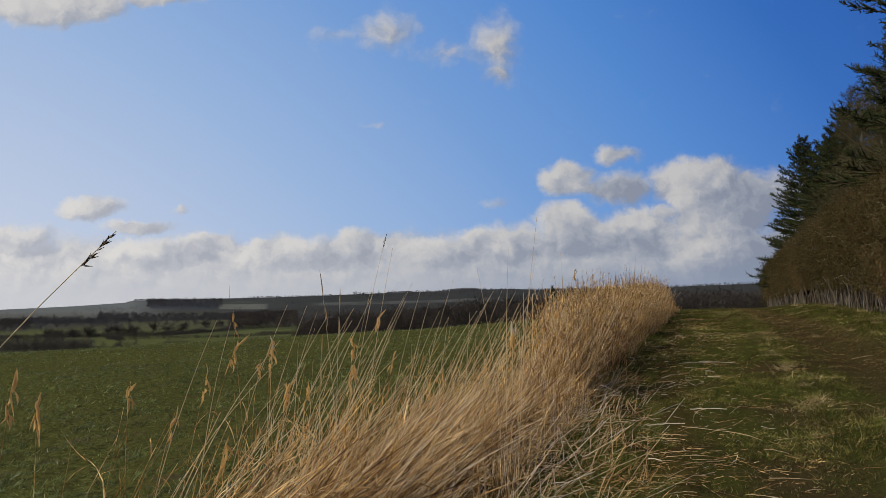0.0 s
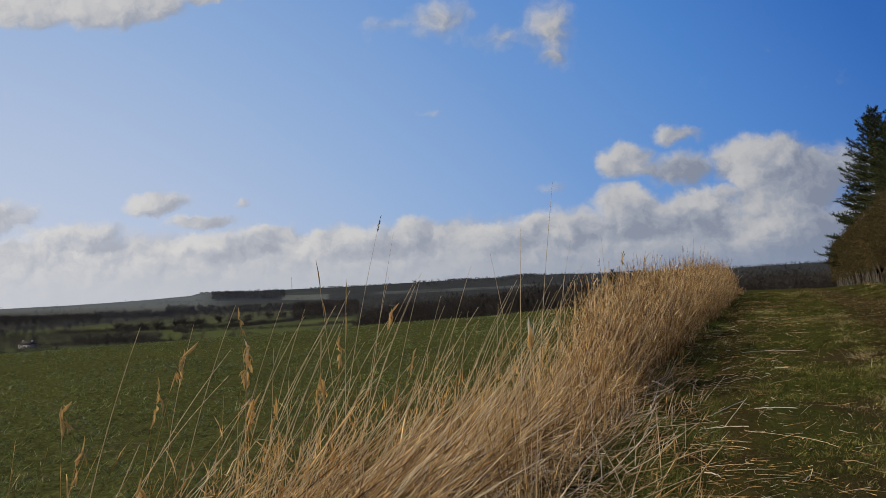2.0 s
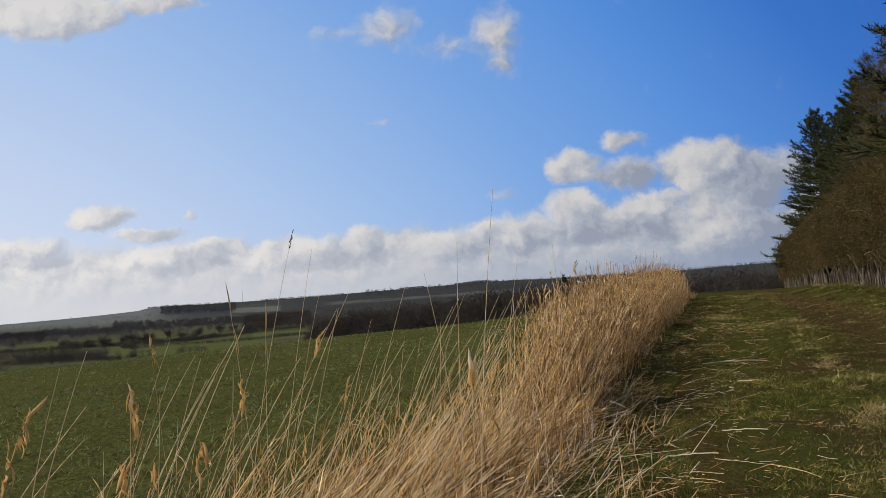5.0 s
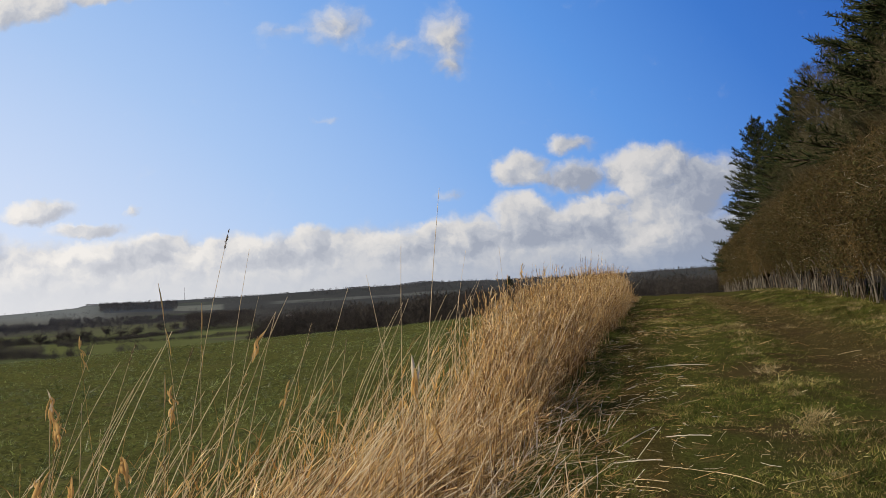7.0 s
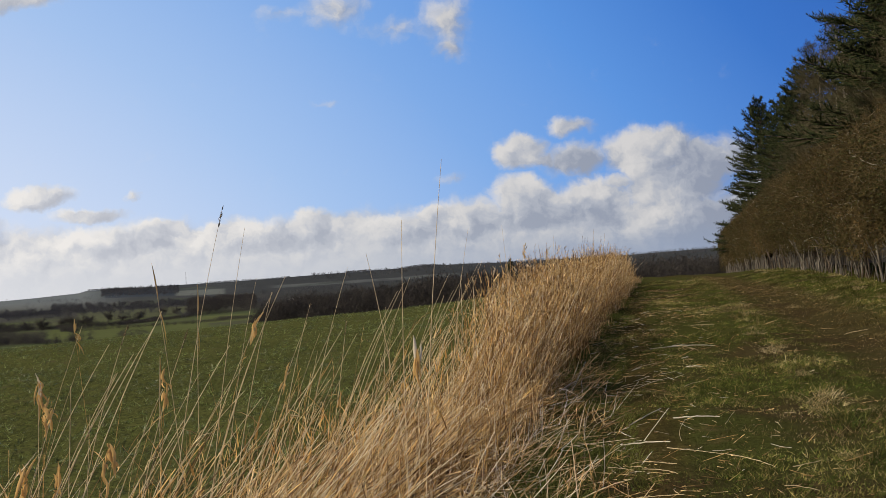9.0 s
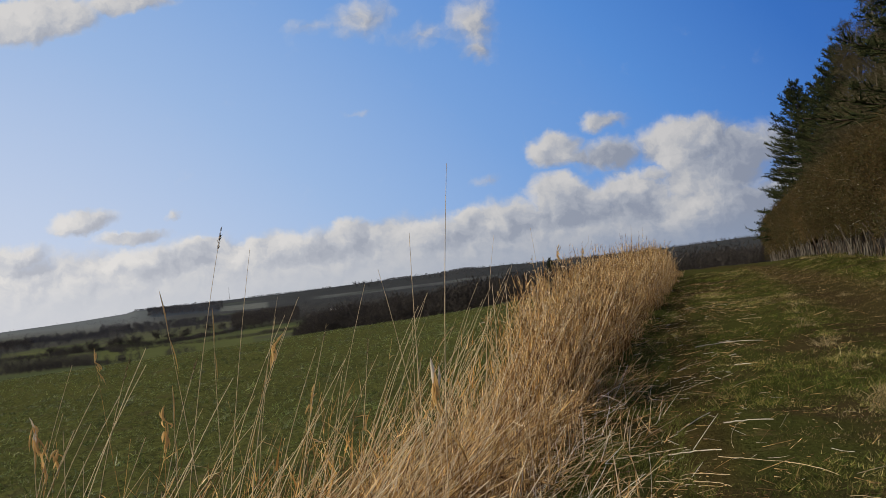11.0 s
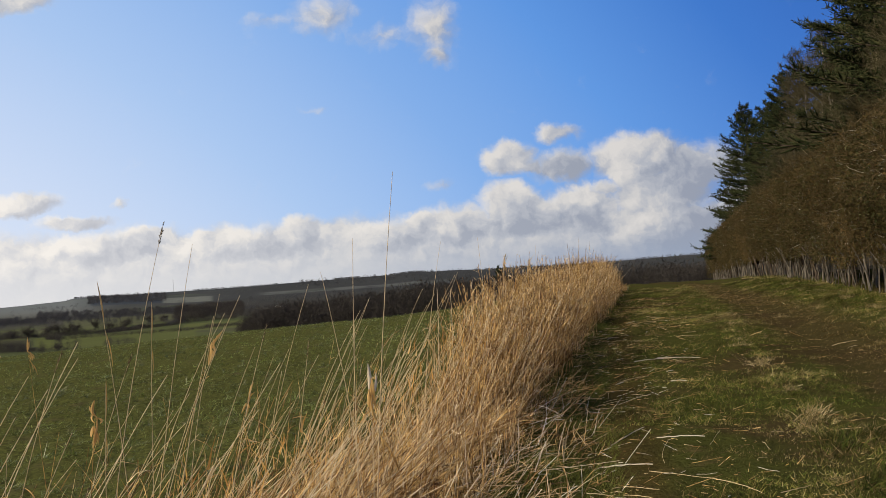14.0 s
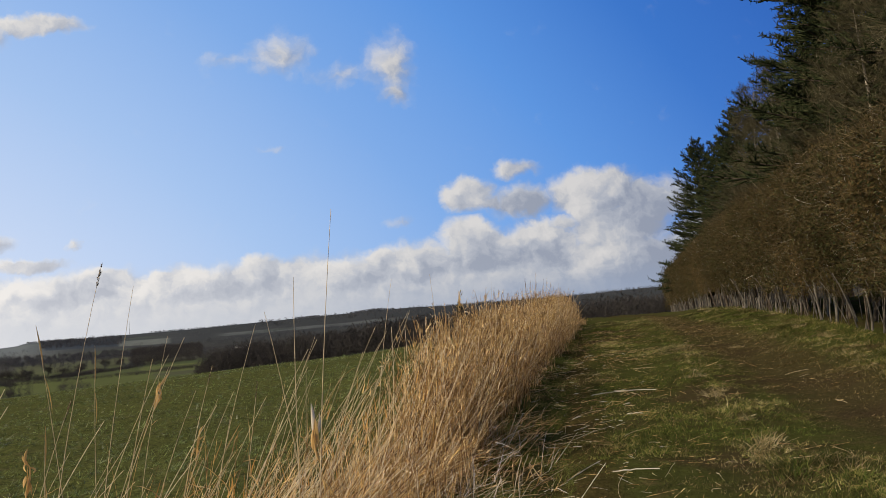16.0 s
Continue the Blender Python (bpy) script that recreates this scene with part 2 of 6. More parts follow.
def track_colour(g, co):
    big = g.noise(co, 0.55, 4.0, 0.6)
    mid = g.noise(co, 3.0, 5.0, 0.65)
    fine = g.noise(co, 26.0, 4.0, 0.7)
    green = g.mix(fine, (0.014, 0.016, 0.005), (0.070, 0.076, 0.020))
    straw = g.mix(fine, (0.040, 0.029, 0.012), (0.16, 0.118, 0.052))
    mud = g.mix(fine, (0.013, 0.009, 0.005), (0.072, 0.050, 0.025))
    c = g.mix(g.m("MULTIPLY", g.step(big, 0.48, 0.64), 0.8), green, mud)
    # a worn wheel lane along the middle of the track
    c = g.mix(g.m("MULTIPLY", g.step(lane_offset(g, co, mid), 1.0, 0.3), 0.65), c, mud)
    # a dark reddish-brown band along the foot of the dry grass
    sp = g.n("ShaderNodeSeparateXYZ")
    g.put(sp.inputs[0], co)
    foot = g.m("ABSOLUTE", g.m("ADD", g.m("MULTIPLY_ADD", sp.outputs[1], -0.255, sp.outputs[0]), g.m("MULTIPLY_ADD", big, 0.9, -0.42)))
    c = g.mix(g.m("MULTIPLY", g.step(foot, 0.40, 0.10), 0.5), c, g.mix(fine, (0.014, 0.008, 0.004), (0.075, 0.042, 0.020)))
    return g.mix(g.m("MULTIPLY", g.step(mid, 0.54, 0.72), 0.6), c, straw)


def field_colour(g, co):
    big = g.noise(co, 0.16, 4.0, 0.55)
    mid = g.noise(co, 2.2, 5.0, 0.65)
    fine = g.noise(co, 18.0, 4.0, 0.7)
    green = g.mix(big, (0.070, 0.080, 0.022), (0.130, 0.138, 0.040))
    green = g.mix(g.step(fine, 0.3, 0.75), (0.026, 0.028, 0.011), green)
    soil = g.mix(fine, (0.040, 0.030, 0.019), (0.105, 0.080, 0.052))
    return g.mix(g.m("MULTIPLY", g.step(mid, 0.54, 0.70), 0.45), green, soil)


def litter_colour(g, co):
    fine = g.noise(co, 30.0, 5.0, 0.7)
    # litter coloured dark so that gaps between the stems read as shade
    return g.mix(g.step(fine, 0.35, 0.7), (0.030, 0.022, 0.010), (0.20, 0.135, 0.058))


def valley_colour(g, co):
    sp = g.n("ShaderNodeSeparateXYZ")
    g.put(sp.inputs[0], co)
    x, y = sp.outputs[0], sp.outputs[1]
    bearing = g.m("DIVIDE", x, g.m("MAXIMUM", y, 50.0))
    wob = g.v("MULTIPLY_ADD", g.noise(co, 0.003, 2.0, 0.5, True), (160, 160, 0), co)
    cell = g.n("ShaderNodeTexVoronoi")
    g.put(cell.inputs["Vector"], g.v("MULTIPLY", wob, (0.75, 0.9, 0)))
    cell.inputs["Scale"].default_value = 0.0058
    pick = g.n("ShaderNodeSeparateColor")
    g.put(pick.inputs[0], cell.outputs["Color"])
    fine = g.noise(g.v("MULTIPLY", co, (1.0, 0.25, 0)), 0.03, 5.0, 0.65)
    rough_ = g.noise(g.v("MULTIPLY", co, (0.8, 0.6, 0)), 0.011, 5.0, 0.62)
    pasture = g.ramp(pick.outputs[0], [(0.0, (0.05332, 0.0688, 0.02752)), (0.40, (0.07224, 0.086, 0.03612)), (0.65, (0.04816, 0.05848, 0.0258)), (0.85, (0.0602, 0.06192, 0.03612)), (1.0, (0.0774, 0.086, 0.043))])
    scrub = g.mix(rough_, (0.030, 0.030, 0.022), (0.060, 0.055, 0.038))
    near = g.mix(g.m("MULTIPLY", g.step(rough_, 0.56, 0.66), 0.8), pasture, scrub)
    hill = g.ramp(pick.outputs[0], [(0.0, (0.034, 0.036, 0.032)), (0.30, (0.058, 0.064, 0.044)), (0.48, (0.036, 0.036, 0.034)), (0.66, (0.070, 0.076, 0.054)), (0.74, (0.110, 0.112, 0.088)), (0.82, (0.042, 0.044, 0.042)), (1.0, (0.062, 0.068, 0.052))])
    woods = g.step(g.noise(g.v("MULTIPLY", co, (0.40, 0.95, 0)), 0.0060, 5.0, 0.60), g.step(bearing, -0.25, -0.15, 0.47, 0.36), g.step(bearing, -0.25, -0.15, 0.52, 0.42))
    hill = g.mix(g.m("MULTIPLY", woods, 0.75), hill, g.mix(rough_, (0.036, 0.037, 0.038), (0.066, 0.063, 0.058)))
    # mottled far ridge on the left, paled in its colour to imitate haze
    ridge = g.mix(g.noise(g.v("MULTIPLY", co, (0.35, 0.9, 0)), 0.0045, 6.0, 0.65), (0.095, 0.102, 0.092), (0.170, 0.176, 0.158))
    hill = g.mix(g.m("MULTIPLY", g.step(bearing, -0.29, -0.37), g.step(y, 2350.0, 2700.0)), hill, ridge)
    c = g.mix(g.step(g.m("MULTIPLY_ADD", rough_, 500.0, y), 1800.0, 2000.0), near, hill)
    # one long pale stubble field under the far woods
    wavy = g.m("MULTIPLY_ADD", g.noise(co, 0.004, 2.0), 120.0, y)
    band = g.m("MULTIPLY", g.m("MULTIPLY", g.step(wavy, 3020.0, 3060.0), g.step(wavy, 3200.0, 3150.0)), g.m("MULTIPLY", g.step(bearing, -0.16, -0.13), g.step(bearing, 0.09, 0.05)))
    c = g.mix(g.m("MULTIPLY", band, g.step(rough_, 0.40, 0.60, 0.25, 0.8)), c, (0.100, 0.100, 0.086))

    brown = g.m("MULTIPLY", g.m("MULTIPLY", g.step(bearing, -0.24, -0.14), g.step(y, 1350.0, 1600.0)), g.m("SUBTRACT", 0.85, band))
    c = g.mix(brown, c, g.mix(rough_, (0.024, 0.025, 0.026), (0.046, 0.044, 0.040)))

    def parcel(c, a0, a1, d0, d1, colour, much=0.9):
        """One field between two bearings and two distances, with wavering edges."""
        across = g.m("MULTIPLY", g.step(bearing, a0, a0 + 0.006), g.step(bearing, a1, a1 - 0.006))
        along = g.m("MULTIPLY", g.step(wavy, d0, d0 + 50.0), g.step(wavy, d1, d1 - 50.0))
        return g.mix(g.m("MULTIPLY", g.m("MULTIPLY", across, along), much), c, g.mix(fine, tuple(0.75 * v for v in colour), tuple(1.25 * v for v in colour)))

    c = parcel(c, -0.68, -0.468, 1620.0, 2320.0, (0.040, 0.040, 0.037))
    c = parcel(c, -0.470, -0.38, 2000.0, 2440.0, (0.040, 0.040, 0.037))
    c = parcel(c, -0.385, -0.235, 2330.0, 2580.0, (0.040, 0.040, 0.037))
    c = parcel(c, -0.335, -0.25, 2880.0, 3440.0, (0.036, 0.042, 0.050))
    c = parcel(c, -0.62, -0.395, 640.0, 1060.0, (0.050, 0.050, 0.030))
    c = parcel(c, -0.490, -0.436, 1080.0, 1600.0, (0.085, 0.098, 0.036))
    c = parcel(c, -0.395, -0.215, 620.0, 1080.0, (0.078, 0.092, 0.030))
    c = parcel(c, -0.365, -0.235, 1100.0, 1560.0, (0.066, 0.078, 0.032))
    c = parcel(c, -0.365, -0.240, 1600.0, 2350.0, (0.070, 0.076, 0.042))
    c = parcel(c, -0.235, -0.150, 880.0, 1460.0, (0.088, 0.102, 0.036))
    c = parcel(c, -0.256, -0.196, 2860.0, 3160.0, (0.130, 0.132, 0.104))
    c = parcel(c, -0.090, -0.060, 2200.0, 2420.0, (0.095, 0.105, 0.058))
    # grey-blue haze put into the colour of the farthest hills
    haze_tone = g.mix(g.noise(g.v("MULTIPLY", co, (0.4, 0.9, 0)), 0.006, 6.0, 0.65), (0.044, 0.051, 0.060), (0.082, 0.091, 0.098))
    c = g.mix(g.m("MULTIPLY", g.step(y, 3250.0, 3800.0), g.step(bearing, -0.30, -0.18, 0.7, 0.15)), c, haze_tone)
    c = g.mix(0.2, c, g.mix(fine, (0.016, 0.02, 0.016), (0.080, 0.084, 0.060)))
    # blue of the haze over the far hills, painted into the ground colour
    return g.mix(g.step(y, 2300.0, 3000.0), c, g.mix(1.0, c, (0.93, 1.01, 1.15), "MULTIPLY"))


M_TRACK = material("worn_turf", track_colour, 0.95, 0.8, 22.0, 0.0)
M_FIELD = material("winter_cereal", field_colour, 1.0, 0.8, 14.0, 0.0)
M_LITTER = material("grass_litter", litter_colour, 1.0, 0.8, 30.0, 0.0)
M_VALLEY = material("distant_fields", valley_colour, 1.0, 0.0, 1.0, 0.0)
M_DEAD = material("dry_grass", dead_colour([(0.0, (0.10, 0.046, 0.012)), (0.20, (0.26, 0.148, 0.044)), (0.5, (0.53, 0.342, 0.122)), (0.78, (0.73, 0.53, 0.245)), (0.93, (0.86, 0.72, 0.44)), (1.0, (0.95, 0.88, 0.66))]),
                  0.45, 0, 1, 0.35, 0.30)
M_STRAW = material("bleached_straw", island([(0.0, (0.40, 0.28, 0.13)), (0.5, (0.60, 0.46, 0.26)), (1.0, (0.78, 0.68, 0.49))]), 0.5, 0, 1, 0.35, 0.1)
M_REED = material("white_straw", island([(0.0, (0.48, 0.40, 0.28)), (0.5, (0.66, 0.59, 0.46)), (1.0, (0.84, 0.80, 0.70))]), 0.5, 0, 1, 0.35, 0.05)
M_TUFT = material("pale_turf_tuft", island([(0.0, (0.075, 0.075, 0.020)), (0.30, (0.24, 0.185, 0.075)), (0.70, (0.46, 0.36, 0.18)), (1.0, (0.72, 0.62, 0.40))]), 0.7, 0, 1, 0.1, 0.25)
M_BLADE = material("turf_blades", laned([(0.0, (0.030, 0.033, 0.009)), (0.35, (0.066, 0.090, 0.020)), (0.6, (0.142, 0.134, 0.040)), (0.78, (0.30, 0.232, 0.10)), (1.0, (0.62, 0.52, 0.32))], 0.8, 0.35),
                   0.8, 0, 1, 0.06, 0.3)
M_REGROWTH = material("fresh_grass", island([(0.0, (0.050, 0.064, 0.012)), (0.5, (0.130, 0.152, 0.032)), (0.88, (0.22, 0.22, 0.06)), (1.0, (0.50, 0.42, 0.20))], 1.2, 0.3),
                      0.6, 0, 1, 0.12, 0.35)
# glints on the blades are painted in as the palest stops
M_CROP = material("cereal_blades", patched([(0.0, (0.044, 0.062, 0.016)), (0.6, (0.128, 0.160, 0.045)), (0.87, (0.25, 0.275, 0.10)), (0.95, (0.37, 0.385, 0.20)), (1.0, (0.50, 0.50, 0.34))], 0.3, 0.2),
                  0.38, 0, 1, 0.35, 0.3)
M_LEAFY = material("withered_leaf", island([(0.0, (0.46, 0.22, 0.050)), (0.5, (0.66, 0.40, 0.125)), (1.0, (0.82, 0.62, 0.30))]), 0.6, 0, 1, 0.3, 0.35)
M_PALE = material("bleached_leaf", island([(0.0, (0.58, 0.48, 0.32)), (1.0, (0.76, 0.68, 0.53))]), 0.8, 0, 1, 0.06, 0.3)
M_SEED = material("seed_head", island([(0.0, (0.05, 0.035, 0.02)), (1.0, (0.16, 0.11, 0.06))]), 0.8, 0, 1, 0.2, 0.1)


def bark_colour(dark, light, scale):
    def make(g, co):
        n1 = g.noise(g.v("MULTIPLY", co, (1, 1, 0.3)), scale, 5.0, 0.65)
        return g.mix(g.step(n1, 0.32, 0.68), dark, light)
    return make


M_STEM = material("pale_hedge_bark", bark_colour((0.038, 0.033, 0.025), (0.175, 0.155, 0.122), 9.0), 0.85, 0.5, 40.0, 0.2)
M_BARK = material("spruce_bark", bark_colour((0.035, 0.026, 0.018), (0.12, 0.095, 0.07), 12.0), 0.9, 0.6, 30.0, 0.1)
M_BIRCH = material("bare_branch_bark", bark_colour((0.10, 0.085, 0.06), (0.36, 0.31, 0.23), 7.0), 0.85, 0.4, 30.0, 0.2)
M_TWIG = material("hedge_twigs", island([(0.0, (0.0256, 0.0192, 0.0096)), (0.5, (0.076, 0.0552, 0.0256)), (0.88, (0.144, 0.1056, 0.0496)), (1.0, (0.336, 0.28, 0.176))], 0.5, 0.3), 0.9, 0, 1, 0.03)
M_HLEAF = material("hedge_leaves", island([(0.0, (0.028, 0.029, 0.010)), (0.4, (0.054, 0.049, 0.018)), (0.75, (0.088, 0.059, 0.023)), (1.0, (0.17, 0.112, 0.046))], 0.35, 0.45), 0.9, 0, 1, 0.04, 0.25)
M_LICHEN = material("lichened_twigs", island([(0.0, (0.06, 0.050, 0.032)), (0.75, (0.14, 0.125, 0.085)), (0.93, (0.26, 0.235, 0.17)), (1.0, (0.60, 0.56, 0.46))]), 0.8, 0, 1, 0.15)
M_MOSS = material("mossy_shoots", island([(0.0, (0.022, 0.028, 0.010)), (0.6, (0.058, 0.066, 0.024)), (1.0, (0.125, 0.130, 0.055))]), 0.85, 0, 1, 0.1, 0.2)
M_HEDGE_SHADE = material("hedge_shade", bark_colour((0.010, 0.008, 0.004), (0.034, 0.026, 0.012), 6.0), 1.0, 0.9, 9.0, 0.0)
M_NEEDLE = material("spruce_needles", island([(0.0, (0.0128, 0.0176, 0.008)), (0.6, (0.0304, 0.0376, 0.016)), (1.0, (0.068, 0.0704, 0.0304))], 0.4, 0.3), 0.9, 0, 1, 0.03)
M_BROWNTWIG = material("bare_twigs", island([(0.0, (0.030, 0.027, 0.014)), (0.6, (0.074, 0.064, 0.034)), (1.0, (0.18, 0.155, 0.095))], 0.5, 0.3), 0.9, 0, 1, 0.03)
# all three woods are lightened, the farthest greyed most, to imitate haze
M_HAZEWOOD = material("hazed_far_woodland", island([(0.0, (0.052, 0.054, 0.056)), (0.6, (0.080, 0.080, 0.080)), (1.0, (0.116, 0.112, 0.104))], 0.012, 0.5), 1.0, 0, 1, 0.0)
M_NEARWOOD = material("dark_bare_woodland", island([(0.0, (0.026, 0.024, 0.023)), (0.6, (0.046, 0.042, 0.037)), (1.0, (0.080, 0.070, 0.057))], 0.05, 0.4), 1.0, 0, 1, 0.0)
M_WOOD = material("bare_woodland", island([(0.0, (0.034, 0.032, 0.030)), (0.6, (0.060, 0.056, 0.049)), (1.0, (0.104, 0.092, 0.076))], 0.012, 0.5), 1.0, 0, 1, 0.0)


# ---- mesh helpers ----
rng = np.random.default_rng(7)


def raw_mesh(name, verts, faces, mats, index=None, smooth=False):
    """A mesh out of arrays: faces is an (n, 3) or (n, 4) array or a list of such arrays."""
    faces = faces if isinstance(faces, list) else [faces]
    me = bpy.data.meshes.new(name)
    me.vertices.add(len(verts))
    me.vertices.foreach_set("co", np.asarray(verts, dtype=np.float32).ravel())
    loops = np.concatenate([f.ravel() for f in faces]).astype(np.int32)
    sizes = np.concatenate([np.full(len(f), f.shape[1]) for f in faces])
    starts = np.concatenate([[0], np.cumsum(sizes)[:-1]]).astype(np.int32)
    me.loops.add(len(loops))
    me.loops.foreach_set("vertex_index", loops)
    me.polygons.add(len(sizes))
    me.polygons.foreach_set("loop_start", starts)
    for m in mats:
        me.materials.append(m)
    if index is not None:
        me.polygons.foreach_set("material_index", np.asarray(index, dtype=np.int32))
    me.update(calc_edges=True)
    me.validate()
    if smooth:
        me.polygons.foreach_set("use_smooth", np.ones(len(sizes), dtype=bool))
    return me


def unit(v):
    return v / np.maximum(np.linalg.norm(v, axis=-1, keepdims=True), 1e-9)


def curved(base, way_, length, bend, segs):
    """Points along blades: they set off along way_ and bend by the vector bend (in lengths) towards the tip. (n, segs + 1, 3)"""
    s = np.linspace(0, 1, segs + 1)[None, :, None]
    return base[:, None] + (way_[:, None] * s + bend[:, None] * s * s) * length[:, None, None]


def ribbons(base, way_, length, width, bend, segs=2, side=None):
    """Flat tapering blades with a point at the tip. Returns verts and [quads, tris]."""
    n = len(base)
    p = curved(base, way_, length, bend, segs)
    if side is None:
        a = rng.uniform(0, 2 * np.pi, n)
        side = np.stack([np.cos(a), np.sin(a), np.zeros(n)], 1)
    side = unit(np.cross(unit(way_ + bend), np.cross(side, unit(way_ + bend))))
    half = (width[:, None] * np.linspace(1, 0.35, segs)[None, :])[..., None] * 0.5
    left, right = p[:, :-1] - side[:, None] * half, p[:, :-1] + side[:, None] * half
    verts = np.concatenate([np.stack([left, right], 2).reshape(n, -1, 3), p[:, -1:]], 1)
    k = 2 * segs + 1
    off = (np.arange(n) * k)[:, None]
    quads = [np.stack([off[:, 0] + 2 * i, off[:, 0] + 2 * i + 1, off[:, 0] + 2 * i + 3, off[:, 0] + 2 * i + 2], 1) for i in range(segs - 1)]
    tris = off + np.array([[2 * segs - 2, 2 * segs - 1, 2 * segs]])
    faces = ([np.concatenate(quads)] if quads else []) + [tris]
    return verts.reshape(-1, 3), faces


def stalks(base, way_, length, radius, bend, segs=2, sides=3, taper=0.35):
    """Round tapering stalks. Returns verts and [quads, tris]."""
    n = len(base)
    p = curved(base, way_, length, bend, segs)
    axis = unit(way_ + 0.5 * bend)
    ref = np.where(np.abs(axis[:, 2:3]) > 0.9, [[1.0, 0, 0]], [[0, 0, 1.0]])
    u = unit(np.cross(axis, ref))
    v = np.cross(axis, u)
    ang = np.linspace(0, 2 * np.pi, sides, endpoint=False)
    ring = u[:, None] * np.cos(ang)[None, :, None] + v[:, None] * np.sin(ang)[None, :, None]
    r = radius[:, None] * np.linspace(1, taper, segs + 1)[None, :]
    verts = p[:, :, None] + ring[:, None] * r[:, :, None, None]
    k = (segs + 1) * sides
    off = np.arange(n) * k
    quads = []
    for i in range(segs):
        for j in range(sides):
            a, b = i * sides + j, i * sides + (j + 1) % sides
            quads.append(np.stack([off + a, off + b, off + b + sides, off + a + sides], 1))
    return verts.reshape(-1, 3), [np.concatenate(quads)]


def spindles(base, way_, length, radius, sides=4):
    """Shoots: thin at both ends, thickest a third of the way up."""
    n = len(base)
    axis = unit(way_)
    ref = np.where(np.abs(axis[:, 2:3]) > 0.9, [[1.0, 0, 0]], [[0, 0, 1.0]])
    u = unit(np.cross(axis, ref))
    v = np.cross(axis, u)
    ang = np.linspace(0, 2 * np.pi, sides, endpoint=False)
    ring = u[:, None] * np.cos(ang)[None, :, None] + v[:, None] * np.sin(ang)[None, :, None]
    mid = base[:, None] + axis[:, None] * (0.35 * length)[:, None, None] + ring * radius[:, None, None]
    verts = np.concatenate([base[:, None], mid, (base + axis * length[:, None])[:, None]], 1)
    off = np.arange(n) * (sides + 2)
    tris = []
    for j in range(sides):
        a, b = 1 + j, 1 + (j + 1) % sides
        tris.append(np.stack([off, off + b, off + a], 1))
        tris.append(np.stack([off + a, off + b, off + sides + 1], 1))
    return verts.reshape(-1, 3), [np.concatenate(tris)]


def flakes(at, size, lean=1.0):
    """Small leaves: bent diamonds turned at random."""
    n = len(at)
    d = unit(rng.normal(size=(n, 3)))
    e = unit(np.cross(d, rng.normal(size=(n, 3))))
    f = np.cross(d, e)
    s = size[:, None]
    verts = np.stack([at - d * s, at + e * s * 0.45 + f * s * 0.2, at + d * s, at - e * s * 0.45 + f * s * 0.2], 1)
    off = (np.arange(n) * 4)[:, None]
    tris = np.concatenate([off + np.array([[0, 1, 2]]), off + np.array([[0, 2, 3]])])
    return verts.reshape(-1, 3), [tris]


def merged(pieces):
    """Joins (verts, faces, material index) pieces: verts, faces, index."""
    verts, quads, tris, qi, ti, o = [], [], [], [], [], 0
    for v, fs, mi in pieces:
        for f in fs:
            if not len(f):
                continue
            (quads if f.shape[1] == 4 else tris).append(f + o)
            (qi if f.shape[1] == 4 else ti).append(np.full(len(f), mi))
        verts.append(v)
        o += len(v)
    faces = ([np.concatenate(quads)] if quads else []) + ([np.concatenate(tris)] if tris else [])
    return np.concatenate(verts), faces, np.concatenate(qi + ti)


def made(name, pieces, mats, parent=None, label="", smooth=False):
    v, f, i = merged(pieces)
    ob = new(name, raw_mesh(name, v, f, mats, i, smooth))
    if parent is not None:
        ob.parent = parent
    if label:
        ob["label"] = label
    return ob


def on_curve(base, tip, sag, n):
    """Points from base to tip, bowed by the vector sag."""
    s = np.linspace(0, 1, n)[:, None]
    return np.asarray(base) * (1 - s) + np.asarray(tip) * s + np.asarray(sag) * (4 * s * (1 - s))


def tube(points, r0, r1, sides=5):
    """A round stalk through points."""
    p = np.asarray(points, float)
    n = len(p)
    t = unit(np.gradient(p, axis=0))
    u = unit(np.cross(t, np.tile([[0.31, 0.94, 0.1]], (n, 1))))
    v = np.cross(t, u)
    ang = np.linspace(0, 2 * np.pi, sides, endpoint=False)
    r = np.linspace(r0, r1, n)[:, None, None]
    ring = p[:, None] + (u[:, None] * np.cos(ang)[None, :, None] + v[:, None] * np.sin(ang)[None, :, None]) * r
    i, j = np.meshgrid(np.arange(n - 1), np.arange(sides), indexing="ij")
    j2 = (j + 1) % sides
    q = np.stack([i * sides + j, i * sides + j2, (i + 1) * sides + j2, (i + 1) * sides + j], -1).reshape(-1, 4)
    return ring.reshape(-1, 3), [q]


def smoothstep(x, lo, hi):
    t = np.clip((x - lo) / (hi - lo), 0, 1)
    return t * t * (3 - 2 * t)


def table(v, xs, ys):
    """A rounded table look-up."""
    v = np.asarray(v, float)
    return sum(np.interp(v + d, xs, ys) for d in (-2.0, -1.0, 0.0, 1.0, 2.0)) / 5


def waves(x, y, scale, seed):
    """A cheap smooth noise of about -1..1."""
    r = np.random.default_rng(seed)
    total = 0.0
    for i in range(7):
        a, p = r.uniform(0, 2 * np.pi), r.uniform(0, 2 * np.pi)
        f = scale * r.uniform(0.6, 1.7)
        total = total + np.sin((x * np.cos(a) + y * np.sin(a)) * f + p)
    return total / 4.0


# ---- the lie of the land ----
def edge(y):
    """Where the rough grass ends and the track begins."""
    return table(y, [-80, 0, 7.5, 10.8, 14.2, 19.5, 27, 35, 140], [-17.6, 0.0, 1.60, 2.35, 3.15, 4.75, 7.0, 9.4, 41.5])


def hedge_line(y):
    return 4.37 + 0.306 * y


STRIP = 2.9


